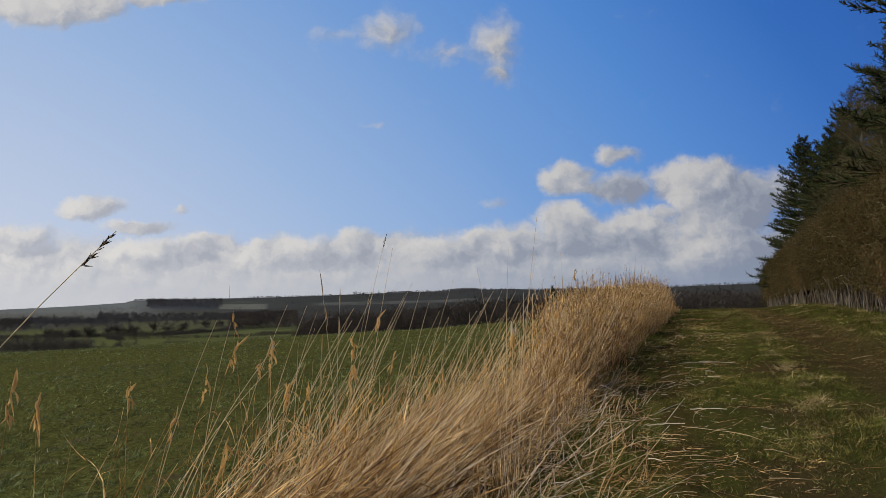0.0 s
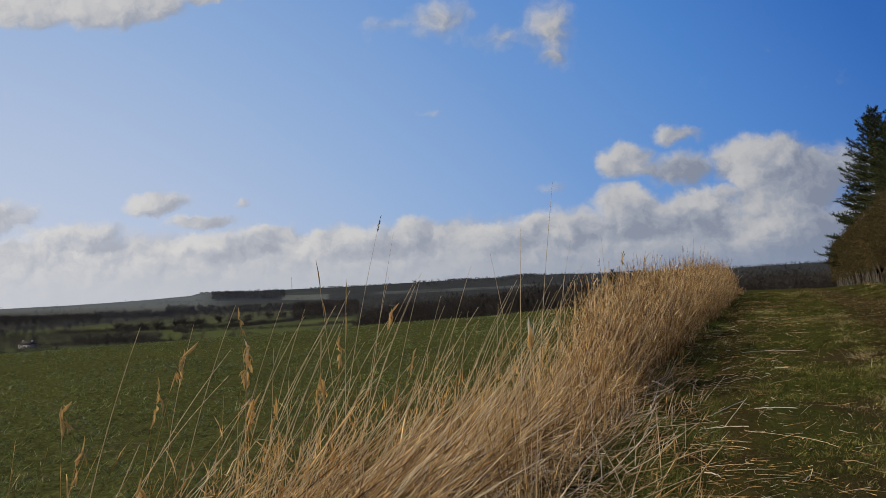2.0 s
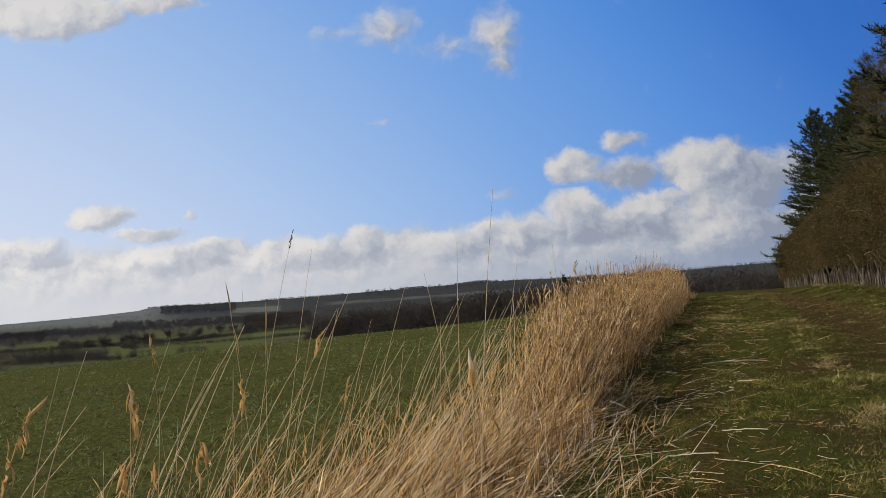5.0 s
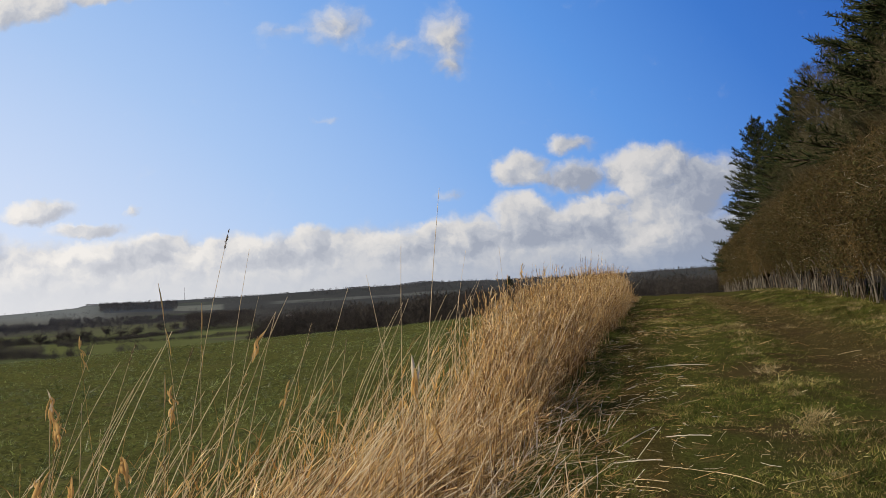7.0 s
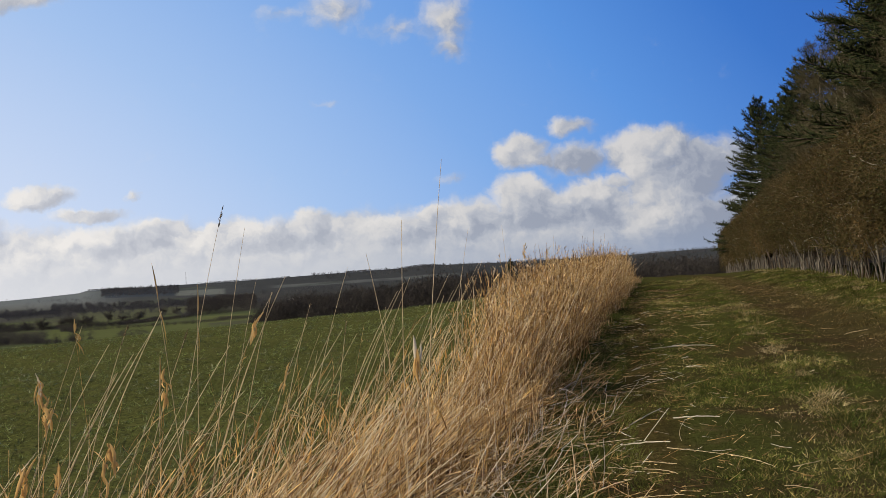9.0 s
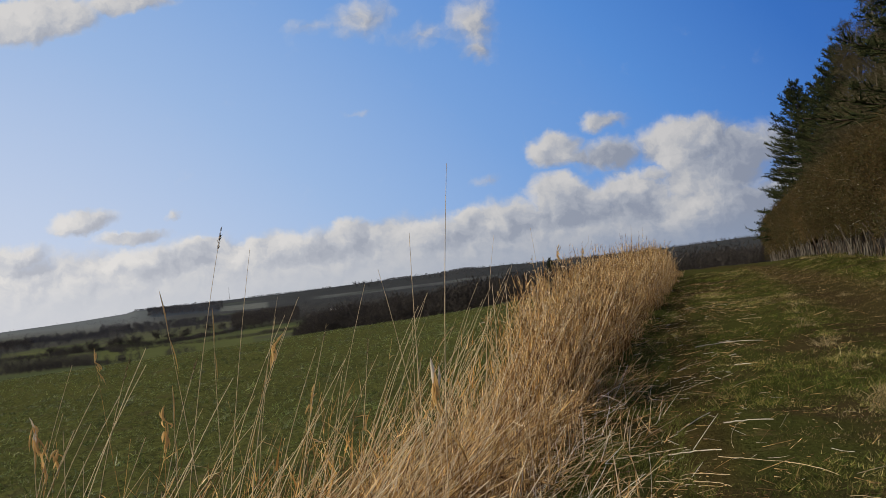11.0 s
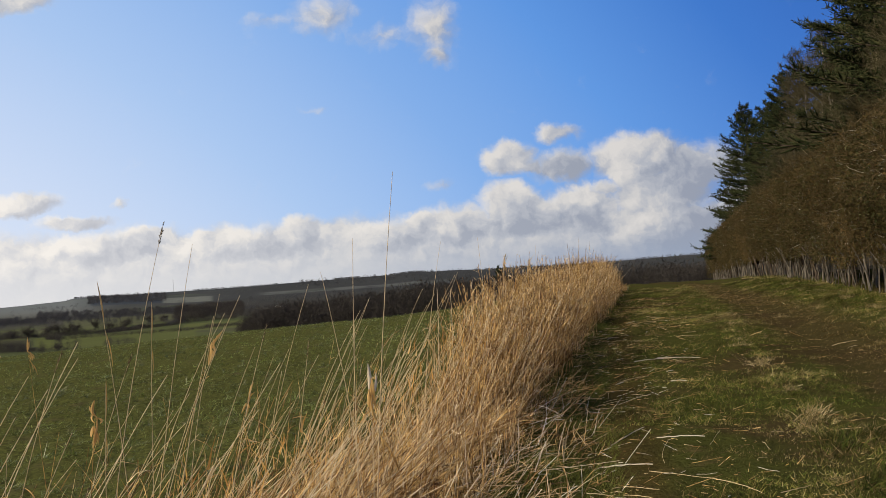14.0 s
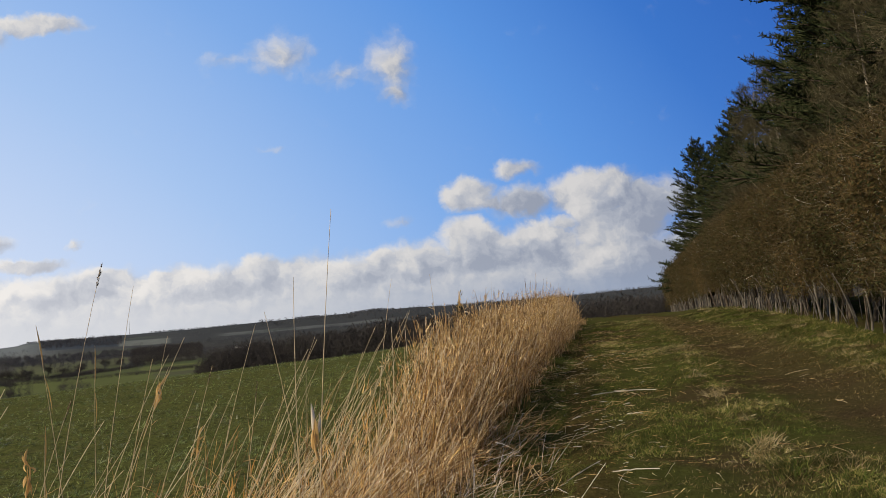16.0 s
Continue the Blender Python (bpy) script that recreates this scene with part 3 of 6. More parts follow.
def flank(y):
    """How far left of the track's edge the dense grass reaches."""
    return table(y, [-20, 5, 7, 9, 12, 20, 36], [2.5, 2.5, 2.1, 1.5, 1.35, 1.65, 1.8])


def hollow(y):
    """How far left of the track's edge the standing and the blown-over grass stop; between lies a green hollow."""
    return np.interp(y, [4, 6.3, 7.5, 9, 10.8, 13, 15], [1.15, 1.05, 0.95, 0.80, 0.62, 0.18, 0.05])


def near_ground(x, y):
    ridge = table(y, [-100, -20, 0, 9.7, 14, 19.5, 27, 35, 45, 60, 80, 100, 130, 200], [-6, -0.9, 0, 0.28, 0.44, 0.585, 0.71, 0.79, 0.72, 0.38, 0.0, -0.8, -2.3, -7])
    u = np.maximum(edge(y) - 2.3 - x, 0)
    z = ridge - 0.037 * u * smoothstep(u, 0, 3) - 0.00006 * u * u - 0.017 * np.maximum(y - 22, 0) * smoothstep(u, 0, 10)
    r = x - hedge_line(y)
    z = z + 0.26 * smoothstep(r, -2.6, -0.1) * smoothstep(-y, -60, -25) - 0.03 * np.maximum(r - 6, 0)
    s = x - edge(y)
    on_track = smoothstep(s, -0.3, 0.3) * smoothstep(-r, 0.2, 1.5)
    z = z - 0.055 * np.exp(-((s - 0.12) / 0.2) ** 2) + 0.035 * np.exp(-((s - 2.25) / 0.4) ** 2) * on_track - 0.03 * np.exp(-((s - 3.4) / 0.5) ** 2)
    # tussocks and hoof marks in the turf, clods in the field
    lumps = np.maximum(waves(x, y, 6.0, 6) - 0.25, 0) * (0.4 + 0.6 * smoothstep(waves(x, y, 1.3, 7), -0.2, 0.5))
    lanes = 1 - 0.7 * np.exp(-((s - 1.2) / 0.45) ** 2) - 0.7 * np.exp(-((s - 3.4) / 0.5) ** 2)
    near = smoothstep(-y, -45, -22)
    z = z + (0.085 * lumps * lanes * on_track + 0.008 * waves(x, y, 17.0, 8)) * near
    z = z + 0.012 * waves(x, y, 11.0, 9) * smoothstep(-s, 1.5, 2.5) * near
    return z + 0.022 * waves(x, y, 2.3, 3) + 0.010 * waves(x, y, 7.0, 4) + 0.035 * waves(x, y, 0.45, 5)


def skyline(a):
    return np.interp(a, [-0.9, -0.502, -0.451, -0.412, -0.36, -0.351, -0.29, -0.181, -0.117, -0.053, 0.0, 0.026, 0.05, 0.076, 0.114, 0.20, 0.269, 0.333, 0.36, 0.9],
                     [-0.010, -0.0062, -0.0049, -0.0037, -0.0012, 0.0010, 0.0013, 0.0020, 0.0034, 0.0048, 0.0058, 0.0080, 0.0066, 0.0068, 0.0053, 0.0056, 0.0058, 0.0073, 0.0075, 0.004])


def far_ground(x, y):
    d = np.hypot(x, y)
    a = np.clip(x / np.maximum(y, 0.25 * d + 1), -0.9, 0.9)
    front = smoothstep(y / np.maximum(d, 1), 0.3, 0.7)
    slope = np.interp(np.log(np.maximum(d, 1)), np.log([100, 160, 300, 500, 800, 1200, 1800, 2500, 3300, 4100]),
                      [-0.060, -0.066, -0.066, -0.056, -0.044, -0.036, -0.027, -0.019, -0.010, 0.0])
    top = skyline(a)
    roll = (0.0018 * waves(x, y, 0.0028, 11) + 0.0030 * waves(x * 0.45, y, 0.0052, 12)) * smoothstep(d, 500, 1200) * smoothstep(-d, -3600, -2400)
    k = smoothstep(d, 2300, 4050)
    s = slope * (1 - k) + top * k + roll
    s = np.where(d > 4100, top - (d - 4100) * 0.00002, s)
    z = 1.65 + s * d
    return z * front + (1 - front) * np.minimum(-0.05 * d, -4 - 0.004 * d)


def ground(x, y):
    x, y = np.asarray(x, float), np.asarray(y, float)
    d = np.hypot(x, y)
    near = near_ground(np.clip(x, -160, 160), np.clip(y, -120, 190))
    k = smoothstep(d, 105, 240)
    return near * (1 - k) + far_ground(x, y) * k


# ---- the ground, one sheet to the horizon ----
def build_ground():
    front = np.radians(np.arange(-48, 48, 0.25))
    back = np.radians(np.arange(48, 312, 3.0))
    ang = np.concatenate([front, back])
    rad = np.unique(np.concatenate([[0.25], np.geomspace(0.6, 4.2, 40), np.geomspace(4.3, 34, 270), np.geomspace(34.6, 4800, 150), [4050, 4098, 4104]]))
    n, m = len(ang), len(rad)
    x = np.sin(ang)[None, :] * rad[:, None]
    y = np.cos(ang)[None, :] * rad[:, None]
    z = ground(x, y)
    verts = np.stack([x, y, z], -1).reshape(-1, 3)
    i, j = np.meshgrid(np.arange(m - 1), np.arange(n), indexing="ij")
    j2 = (j + 1) % n
    quads = np.stack([i * n + j, i * n + j2, (i + 1) * n + j2, (i + 1) * n + j], -1).reshape(-1, 4)
    verts = np.concatenate([verts, [[0, 0, float(ground(0, 0))]]])
    cap = np.stack([np.full(n, len(verts) - 1), (np.arange(n) + 1) % n, np.arange(n)], 1)
    mid = verts[quads].mean(1)
    s = mid[:, 0] - edge(mid[:, 1])
    d = np.hypot(mid[:, 0], mid[:, 1])
    rough_edge = 0.3 * waves(mid[:, 0], mid[:, 1], 2.2, 28)
    dead = (s < -0.95 + rough_edge) & (mid[:, 1] < 36)
    idx = np.where(s < -flank(mid[:, 1]) - 0.1 + rough_edge, 1, np.where(dead, 2, 0))
    idx = np.where((d > 165) | ((d > 120) & (mid[:, 1] < 0)), 3, idx)
    idx = np.concatenate([idx, np.full(n, 2)])
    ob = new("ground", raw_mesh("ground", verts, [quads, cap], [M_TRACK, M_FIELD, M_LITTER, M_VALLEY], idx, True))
    return tagged(ob, "hilltop of worn turf and green winter cereal above a farmed valley", "ground", kind="structure")


build_ground()


# ---- the strip of tall dry grass ----
def scatter(n, y0, y1, s0, s1, power=1.0):
    """Places along the track: y is denser near y0, s is the distance right of the grass edge."""
    y = y0 + (y1 - y0) * rng.random(n) ** power
    s = s0 + (s1 - s0) * rng.random(n)
    x = edge(y) + s
    return x, y, s


def clear(x, y, r):
    """False where the walker stands and looks out over the first few steps."""
    px, py = np.clip(x, -0.1, 0.7), np.clip(y, -0.5, 2.6)
    return np.hypot(x - px, y - py) > r


def leaning(tilt, az):
    return np.stack([np.sin(tilt) * np.cos(az), np.sin(tilt) * np.sin(az), np.cos(tilt)], 1)


def build_strip():
    pieces = []

    def leafage(base, way_, bend, length, n2, long_, wide, mat=0, loose=0.45, droop=-0.30):
        """Narrow dry leaves that hang off stems."""
        pick = rng.integers(0, len(base), n2)
        t = rng.uniform(0.10, 0.95, n2)
        b2 = base[pick] + (way_[pick] * t[:, None] + bend[pick] * (t * t)[:, None]) * length[pick][:, None]
        d2 = unit(way_[pick] + rng.normal(0, loose, (n2, 3)) + np.array([0.20, -0.05, 0.0]))
        v, f = ribbons(b2, d2, rng.uniform(*long_, n2), rng.uniform(*wide, n2), rng.normal(0, 0.22, (n2, 3)) + [0.08, 0, droop], 3)
        pieces.append((v, f, mat))

    def heads(base, way_, bend, h, pick, per, mat):
        """Thin ragged panicles at the tips."""
        up = np.repeat(pick, per)
        m = len(up)
        t = rng.uniform(0.84, 1.0, m)
        at = base[up] + (way_[up] * t[:, None] + bend[up] * (t * t)[:, None]) * h[up][:, None]
        d = unit(way_[up] + 2 * bend[up] + rng.normal(0, 0.42, (m, 3)) + [0.12, 0, 0])
        pieces.append((*spindles(at, d, rng.uniform(0.03, 0.085, m), rng.uniform(0.0015, 0.0042, m), 3), mat))

    # the upright stand further on
    n = 23000
    x, y, s = scatter(n, 10.0, 38, -2.0, 0.02, 1.5)
    clump = 0.6 * waves(x, y, 4.2, 21) + 0.6 * waves(x, y, 9.0, 20)
    keep = rng.random(n) < (0.56 + 0.85 * clump) * smoothstep(s + flank(y), -0.22, 0.16) * smoothstep(y + 0.35 * s + 0.35 * waves(x, y, 2.0, 28), 10.2, 10.9) * smoothstep(-s - hollow(y) + 0.22 * waves(x, y, 2.4, 27), 0.0, 0.35)
    x, y, s, clump = x[keep], y[keep], s[keep], clump[keep]
    n = len(x)
    h = np.interp(y, [10, 13, 20, 36], [1.16, 1.22, 1.18, 1.06]) * (0.24 + 0.76 * smoothstep(-s - hollow(y) + 0.25 * waves(x, y, 1.7, 26), 0.0, 0.75)) * (1.12 - 0.70 * rng.random(n) ** 1.3) * (1 + 0.18 * waves(x, y, 2.6, 29) + 0.20 * clump) * (0.72 + 0.28 * smoothstep(s + flank(y), 0.0, 0.4))
    tilt = np.radians(np.clip(rng.normal(3, 10, n) + 9 * np.maximum(waves(x, y, 3.5, 30), 0), -25, 60))
    az = np.radians(rng.normal(-5, 75, n)) + 1.0 * waves(x, y, 4.5, 33)
    way_ = leaning(tilt, az)
    bend = rng.normal(0, 0.055, (n, 3)) + np.stack([0.06 * np.cos(az), 0.06 * np.sin(az), -0.01 - 0.05 * rng.random(n)], 1)
    base = np.stack([x, y, ground(x, y) - 0.01], 1)
    pieces.append((*stalks(base, way_, h, rng.uniform(0.0018, 0.0050, n), bend, 2, 3, 0.5), 0))
    leafage(base, way_, bend, h, 24000, (0.08, 0.26), (0.005, 0.014))
    leafage(base, way_, bend, h, 7000, (0.05, 0.16), (0.007, 0.016), 2, 0.8)
    heads(base, way_, bend, h, np.where(h > 0.78)[0], 4, 0)
    heads(base, way_, bend, h, np.where((h > 1.0) & (rng.random(n) < 0.10))[0], 7, 2)

    # stems blown over from the field side, one upon another, tips towards the track
    n = 10500
    x, y, s = scatter(n, 1.2, 11.9, -STRIP + 0.45, -0.55, 1.0)
    clump = 0.5 * waves(x, y, 4.0, 22) + 0.8 * waves(x, y, 8.0, 19)
    low = hollow(y) + 0.22
    keep = (rng.random(n) < (0.52 + 1.15 * clump) * smoothstep(-y, -11.8, -10.9) * smoothstep(s + flank(y), -0.25, 0.4) * smoothstep(-s + 0.18 * waves(x, y, 3.1, 38), low - 0.1, low + 0.25)) & clear(x, y, 1.5)
    x, y, s, clump = x[keep], y[keep], s[keep], clump[keep]
    n = len(x)
    length = rng.uniform(0.35, 1.10, n) * np.interp(y, [2, 6, 8, 11], [0.62, 0.76, 0.68, 0.60]) * np.interp(-s - hollow(y), [0.0, 0.35, 0.8], [0.40, 0.85, 1.0])
    tilt = np.radians(np.clip(np.interp(y, [4, 7, 9.5, 11.5], [72, 74, 75, 66]) + rng.normal(0, 17, n) - 10 * waves(x, y, 1.8, 23) - 8 * clump, np.interp(y, [6, 9], [25, 48]), 95))
    az = np.radians(rng.normal(-4, 20, n)) + 0.40 * waves(x, y, 1.9, 24) + 0.80 * waves(x, y, 6.0, 18) + rng.normal(0, 1.1, n) * (rng.random(n) < 0.40)
    way_ = leaning(tilt, az)
    bend = rng.normal(0, 0.06, (n, 3)) + np.stack([0.08 * np.cos(az), 0.08 * np.sin(az), -0.04 - 0.14 * rng.random(n)], 1)
    raise_ = rng.random(n) * np.interp(y, [6, 9], [0.22, 0.12]) * (0.35 + 0.9 * clump) * smoothstep(-s, 0.6, 1.2) * smoothstep(s + flank(y), 0.0, 0.6)
    base = np.stack([x, y, ground(x, y) - 0.01 + np.maximum(raise_, 0)], 1)
    pieces.append((*stalks(base, way_, length, rng.uniform(0.0024, 0.0058, n), bend, 3, 3, 0.55), 0))
    leafage(base, way_, bend, length, 5000, (0.08, 0.30), (0.006, 0.018))
    leafage(base, way_, bend, length, 1500, (0.06, 0.20), (0.007, 0.017), 2, 0.8)
    # long single stems that lean out above them
    n9 = 1150
    x, y, s = scatter(n9, 4.4, 11.5, -2.5, -0.9, 1.0)
    keep = (s > -flank(y) - 0.35) & (-s > hollow(y) + 0.35) & clear(x, y, 2.3) & (rng.random(n9) < smoothstep(-y, -11.0, -8.0))
    x, y, s = x[keep], y[keep], s[keep]
    n9 = len(x)
    az = np.radians(rng.normal(-3, 18, n9))
    w9 = leaning(np.radians(np.clip(rng.normal(44, 10, n9), 15, 75)), az)
    b9 = np.stack([x, y, ground(x, y) + 0.02], 1)
    l9 = rng.uniform(0.55, 1.15, n9) * np.interp(y, [5.5, 8, 10.5], [1.0, 0.75, 0.5])
    d9 = np.stack([0.07 * np.cos(az), 0.07 * np.sin(az), np.full(n9, -0.05)], 1) + rng.normal(0, 0.03, (n9, 3))
    pick = rng.random(n9) < 0.5
    for sel, mat in ((pick, 0), (~pick, 2)):
        pieces.append((*stalks(b9[sel], w9[sel], l9[sel], rng.uniform(0.0026, 0.0050, sel.sum()), d9[sel], 4, 4, 0.45), mat))
    leafage(b9, w9, d9, l9, 900, (0.08, 0.28), (0.004, 0.010))

    # thin upright stems left standing among them
    n3 = 950
    x, y, s = scatter(n3, 5.2, 10.6, -2.0, -0.55, 1.0)
    keep = (s > -flank(y) - 0.1) & clear(x, y, 2.5) & (-s > hollow(y) - 0.25)
    x, y = x[keep], y[keep]
    n3 = len(x)
    b3 = np.stack([x, y, ground(x, y) - 0.01], 1)
    w3 = leaning(np.radians(np.abs(rng.normal(0, 13, n3))), rng.uniform(-np.pi, np.pi, n3))
    l3, d3 = rng.uniform(0.25, 0.72, n3), rng.normal(0, 0.06, (n3, 3))
    pieces.append((*stalks(b3, w3, l3, rng.uniform(0.0018, 0.0036, n3), d3, 3, 3, 0.5), 0))
    leafage(b3, w3, d3, l3, 700, (0.05, 0.16), (0.004, 0.010), 2, 0.7)

    # the strip goes on beside and behind the walker, kept low to stay out of view
    n2 = 5200
    x, y, s = scatter(n2, -9.0, 2.6, -2.5, -0.55, 1.0)
    keep = clear(x, y, 0.9) & (rng.random(n2) < 0.6 + 0.6 * waves(x, y, 5.0, 39))
    x, y = x[keep], y[keep]
    n2 = len(x)
    b2_ = np.stack([x, y, ground(x, y) + 0.08 * rng.random(n2)], 1)
    w2 = leaning(np.radians(np.clip(rng.normal(72, 14, n2), 20, 94)), rng.normal(0, 0.7, n2))
    l2 = rng.uniform(0.25, 0.75, n2) * np.interp(y, [-3, 0.5], [1.3, 0.8])
    d2_ = rng.normal(0, 0.06, (n2, 3)) - [0, 0, 0.08]
    pieces.append((*stalks(b2_, w2, l2, rng.uniform(0.0024, 0.0055, n2), d2_, 2, 3, 0.55), 0))
    leafage(b2_, w2, d2_, l2, 2500, (0.08, 0.28), (0.006, 0.016))

    # the flattened mat under them, in swirls
    n7 = 13000
    x, y, s = scatter(n7, 1.5, 11.4, -2.3, -0.45, 1.0)
    keep = (rng.random(n7) < (0.55 + 0.9 * waves(x, y, 8.0, 19)) * smoothstep(s + flank(y), -0.1, 0.4) * smoothstep(-s - hollow(y), -0.25, 0.2)) & clear(x, y, 1.2)
    x, y, s = x[keep], y[keep], s[keep]
    n7 = len(x)
    az = 0.9 * waves(x, y, 2.2, 35) - 0.2 + rng.normal(0, 0.45, n7)
    way7 = leaning(np.radians(np.clip(rng.normal(78, 10, n7), 40, 96)), az)
    lift = 0.02 + 0.22 * rng.random(n7) * (0.5 + 0.6 * np.clip(waves(x, y, 8.0, 19), -0.8, 1)) * smoothstep(-s - hollow(y), 0.0, 0.6)
    b7 = np.stack([x, y, ground(x, y) + lift], 1)
    v, f = ribbons(b7, way7, rng.uniform(0.18, 0.75, n7), rng.uniform(0.003, 0.009, n7), np.stack([rng.normal(0.05, 0.1, n7), rng.normal(0, 0.1, n7), np.full(n7, -0.14)], 1), 3)
    pieces.append((v, f, 0))
    # broken bits caught in it
    n5 = 5000
    pick = rng.integers(0, n, n5)
    b5 = base[pick] + way_[pick] * (length[pick] * rng.uniform(0.1, 0.9, n5))[:, None]
    pieces.append((*stalks(b5, unit(rng.normal(0, 1, (n5, 3)) * [1, 0.7, 0.6]), rng.uniform(0.04, 0.24, n5), rng.uniform(0.0015, 0.0035, n5), rng.normal(0, 0.1, (n5, 3)), 1, 3, 0.8), 0))

    # the hollow between the mass and the track: sparse crossed stems over green
    n8 = 820
    x, y, s = scatter(n8, 4.2, 13.0, -1.15, 0.12, 1.1)
    keep = rng.random(n8) < 0.55 + 0.6 * waves(x, y, 2.8, 37)
    x, y, s = x[keep], y[keep], s[keep]
    n8 = len(x)
    az = rng.normal(0.3, 1.2, n8)
    b8 = np.stack([x, y, ground(x, y) - 0.01], 1)
    w8 = leaning(np.radians(np.clip(rng.normal(50, 24, n8), 0, 92)), az)
    l8 = rng.uniform(0.10, 0.50, n8) * np.interp(s, [-1.1, -0.3, 0.1], [1.1, 0.9, 0.55])
    d8 = rng.normal(0, 0.12, (n8, 3)) + [0.05, 0, -0.12]
    pieces.append((*stalks(b8, w8, l8, rng.uniform(0.0016, 0.0038, n8), d8, 3, 3, 0.6), 0))
    leafage(b8, w8, d8, l8, 900, (0.06, 0.22), (0.004, 0.010))
    few = np.arange(0, n8, 15)
    pieces.append((*stalks(b8[few], w8[few], l8[few] * 1.4, np.full(len(few), 0.0034), d8[few], 3, 4, 0.6), 2))

    # bleached bits and longer crossed stems strewn in the hollow
    own = np.random.default_rng(71)
    for m, far, tilt, long_, mat in ((300, 8.0, 58, (0.05, 0.24), 0), (300, 4.6, 52, (0.18, 0.58), 2), (160, 6.5, 60, (0.10, 0.40), 4)):
        y = 4.6 + far * own.random(m) ** 1.1
        x = edge(y) - hollow(y) + own.normal(0.12, 0.34, m)
        b8 = np.stack([x, y, ground(x, y) + 0.10 * own.random(m) ** 1.5], 1)
        w8 = leaning(np.radians(np.clip(own.normal(tilt, 24, m), 0, 95)), own.normal(0.1, 1.0, m))
        pieces.append((*stalks(b8, w8, own.uniform(*long_, m), own.uniform(0.0016, 0.0036, m), own.normal(0, 0.08, (m, 3)) - [0, 0, 0.05], 3, 3, 0.6), mat))

    # thin fringe on the field side
    n = 620
    x, y, s = scatter(n, 3.5, 13.0, -0.7, 0.7, 1.0)
    x = x - flank(y)
    keep = clear(x, y, 2.2)
    x, y = x[keep], y[keep]
    n = len(x)
    length = rng.uniform(0.3, 1.1, n)
    az = np.radians(rng.normal(-5, 40, n))
    way_ = leaning(np.radians(np.clip(rng.normal(30, 13, n), 0, 70)), az)
    bend = np.stack([0.05 * np.cos(az), 0.05 * np.sin(az), -0.03 * np.ones(n)], 1) + rng.normal(0, 0.03, (n, 3))
    base = np.stack([x, y, ground(x, y) - 0.01], 1)
    pieces.append((*stalks(base, way_, length, rng.uniform(0.0014, 0.0028, n), bend, 3, 3, 0.45), 0))
    leafage(base, way_, bend, length, 1100, (0.10, 0.30), (0.004, 0.010))

    # flattened skirt that spills over the edge of the track
    n = 6000
    x, y, s = scatter(n, 0.5, 24, -1.4, 0.38, 1.3)
    keep = rng.random(n) < (0.42 + 0.75 * waves(x, y, 2.6, 25)) * smoothstep(-s, -0.40, 0.35)
    x, y, s = x[keep], y[keep], s[keep]
    n = len(x)
    az = rng.uniform(0, 2 * np.pi, n)
    way_ = leaning(np.radians(np.clip(rng.normal(84, 7, n), 50, 92)), az)
    base = np.stack([x, y, ground(x, y) + rng.uniform(0.0, 0.06, n)], 1)
    pieces.append((*stalks(base, way_, 0.05 + 0.36 * rng.random(n) ** 1.8, rng.uniform(0.0012, 0.0030, n), rng.normal(0, 0.08, (n, 3)) - [0, 0, 0.05], 2, 3, 0.6), 0))

    # stouter pale stems that stand out of the mass
    n = 1500
    x, y, s = scatter(n, 4.0, 30, -2.3, -0.35, 1.7)
    keep = (s > -flank(y) - 0.1) & clear(x, y, 2.2) & (-s > np.interp(y, [4, 9, 14, 20], [1.25, 1.1, 0.45, 0.2]))
    x, y = x[keep], y[keep]
    n = len(x)
    upright = smoothstep(y, 9.8, 11.4)
    length = np.where(upright > 0.5, rng.uniform(0.6, 1.2, n), rng.uniform(0.35, 0.85, n) * np.interp(y, [6, 9], [1.0, 0.6]))
    az = np.radians(rng.normal(-2, 40, n))
    way_ = leaning(np.radians(np.clip(rng.normal(0, 13, n) + 46 - 34 * upright, 0, 80)), az)
    base = np.stack([x, y, ground(x, y) + 0.12 * rng.random(n)], 1)
    pieces.append((*stalks(base, way_, length, rng.uniform(0.0020, 0.0042, n), rng.normal(0, 0.05, (n, 3)), 3, 4, 0.5), 2))
    # rusty withered leaves caught along the field side
    n = 520
    x, y, s = scatter(n, 5.0, 15, -0.1, 0.6, 1.2)
    x = x - flank(y)
    keep = clear(x, y, 2.2)
    x, y = x[keep], y[keep]
    n = len(x)
    b7 = np.stack([x, y, ground(x, y) + rng.uniform(0.25, 1.0, n) * np.interp(y, [5, 9, 12], [0.5, 0.7, 1.15])], 1)
    pieces.append((*ribbons(b7, unit(np.stack([rng.normal(0.1, 0.3, n), rng.normal(0, 0.3, n), np.ones(n)], 1)), rng.uniform(0.08, 0.22, n), rng.uniform(0.008, 0.018, n), rng.normal(0, 0.15, (n, 3)), 2), 3))

    # green regrowth in the hollow and along the edge
    n4 = 80000
    x, y, s = scatter(n4, 1.0, 24, -1.5, 0.25, 1.35)
    lush = np.where(y < 12.8, 0.75, 0.0)
    k = waves(x, y, 2.6, 31) - 0.9 * np.abs(s + 0.55) > -0.45 - lush + 0.6 * rng.random(n4)
    x, y = x[k], y[k]
    n4 = len(x)
    tall = 0.7 + 0.5 * np.clip(waves(x, y, 5.0, 32), -1, 1)
    b4 = np.stack([x, y, ground(x, y) - 0.01], 1)
    d4 = unit(np.stack([rng.normal(0.2, 0.45, n4), rng.normal(0, 0.45, n4), np.ones(n4)], 1))
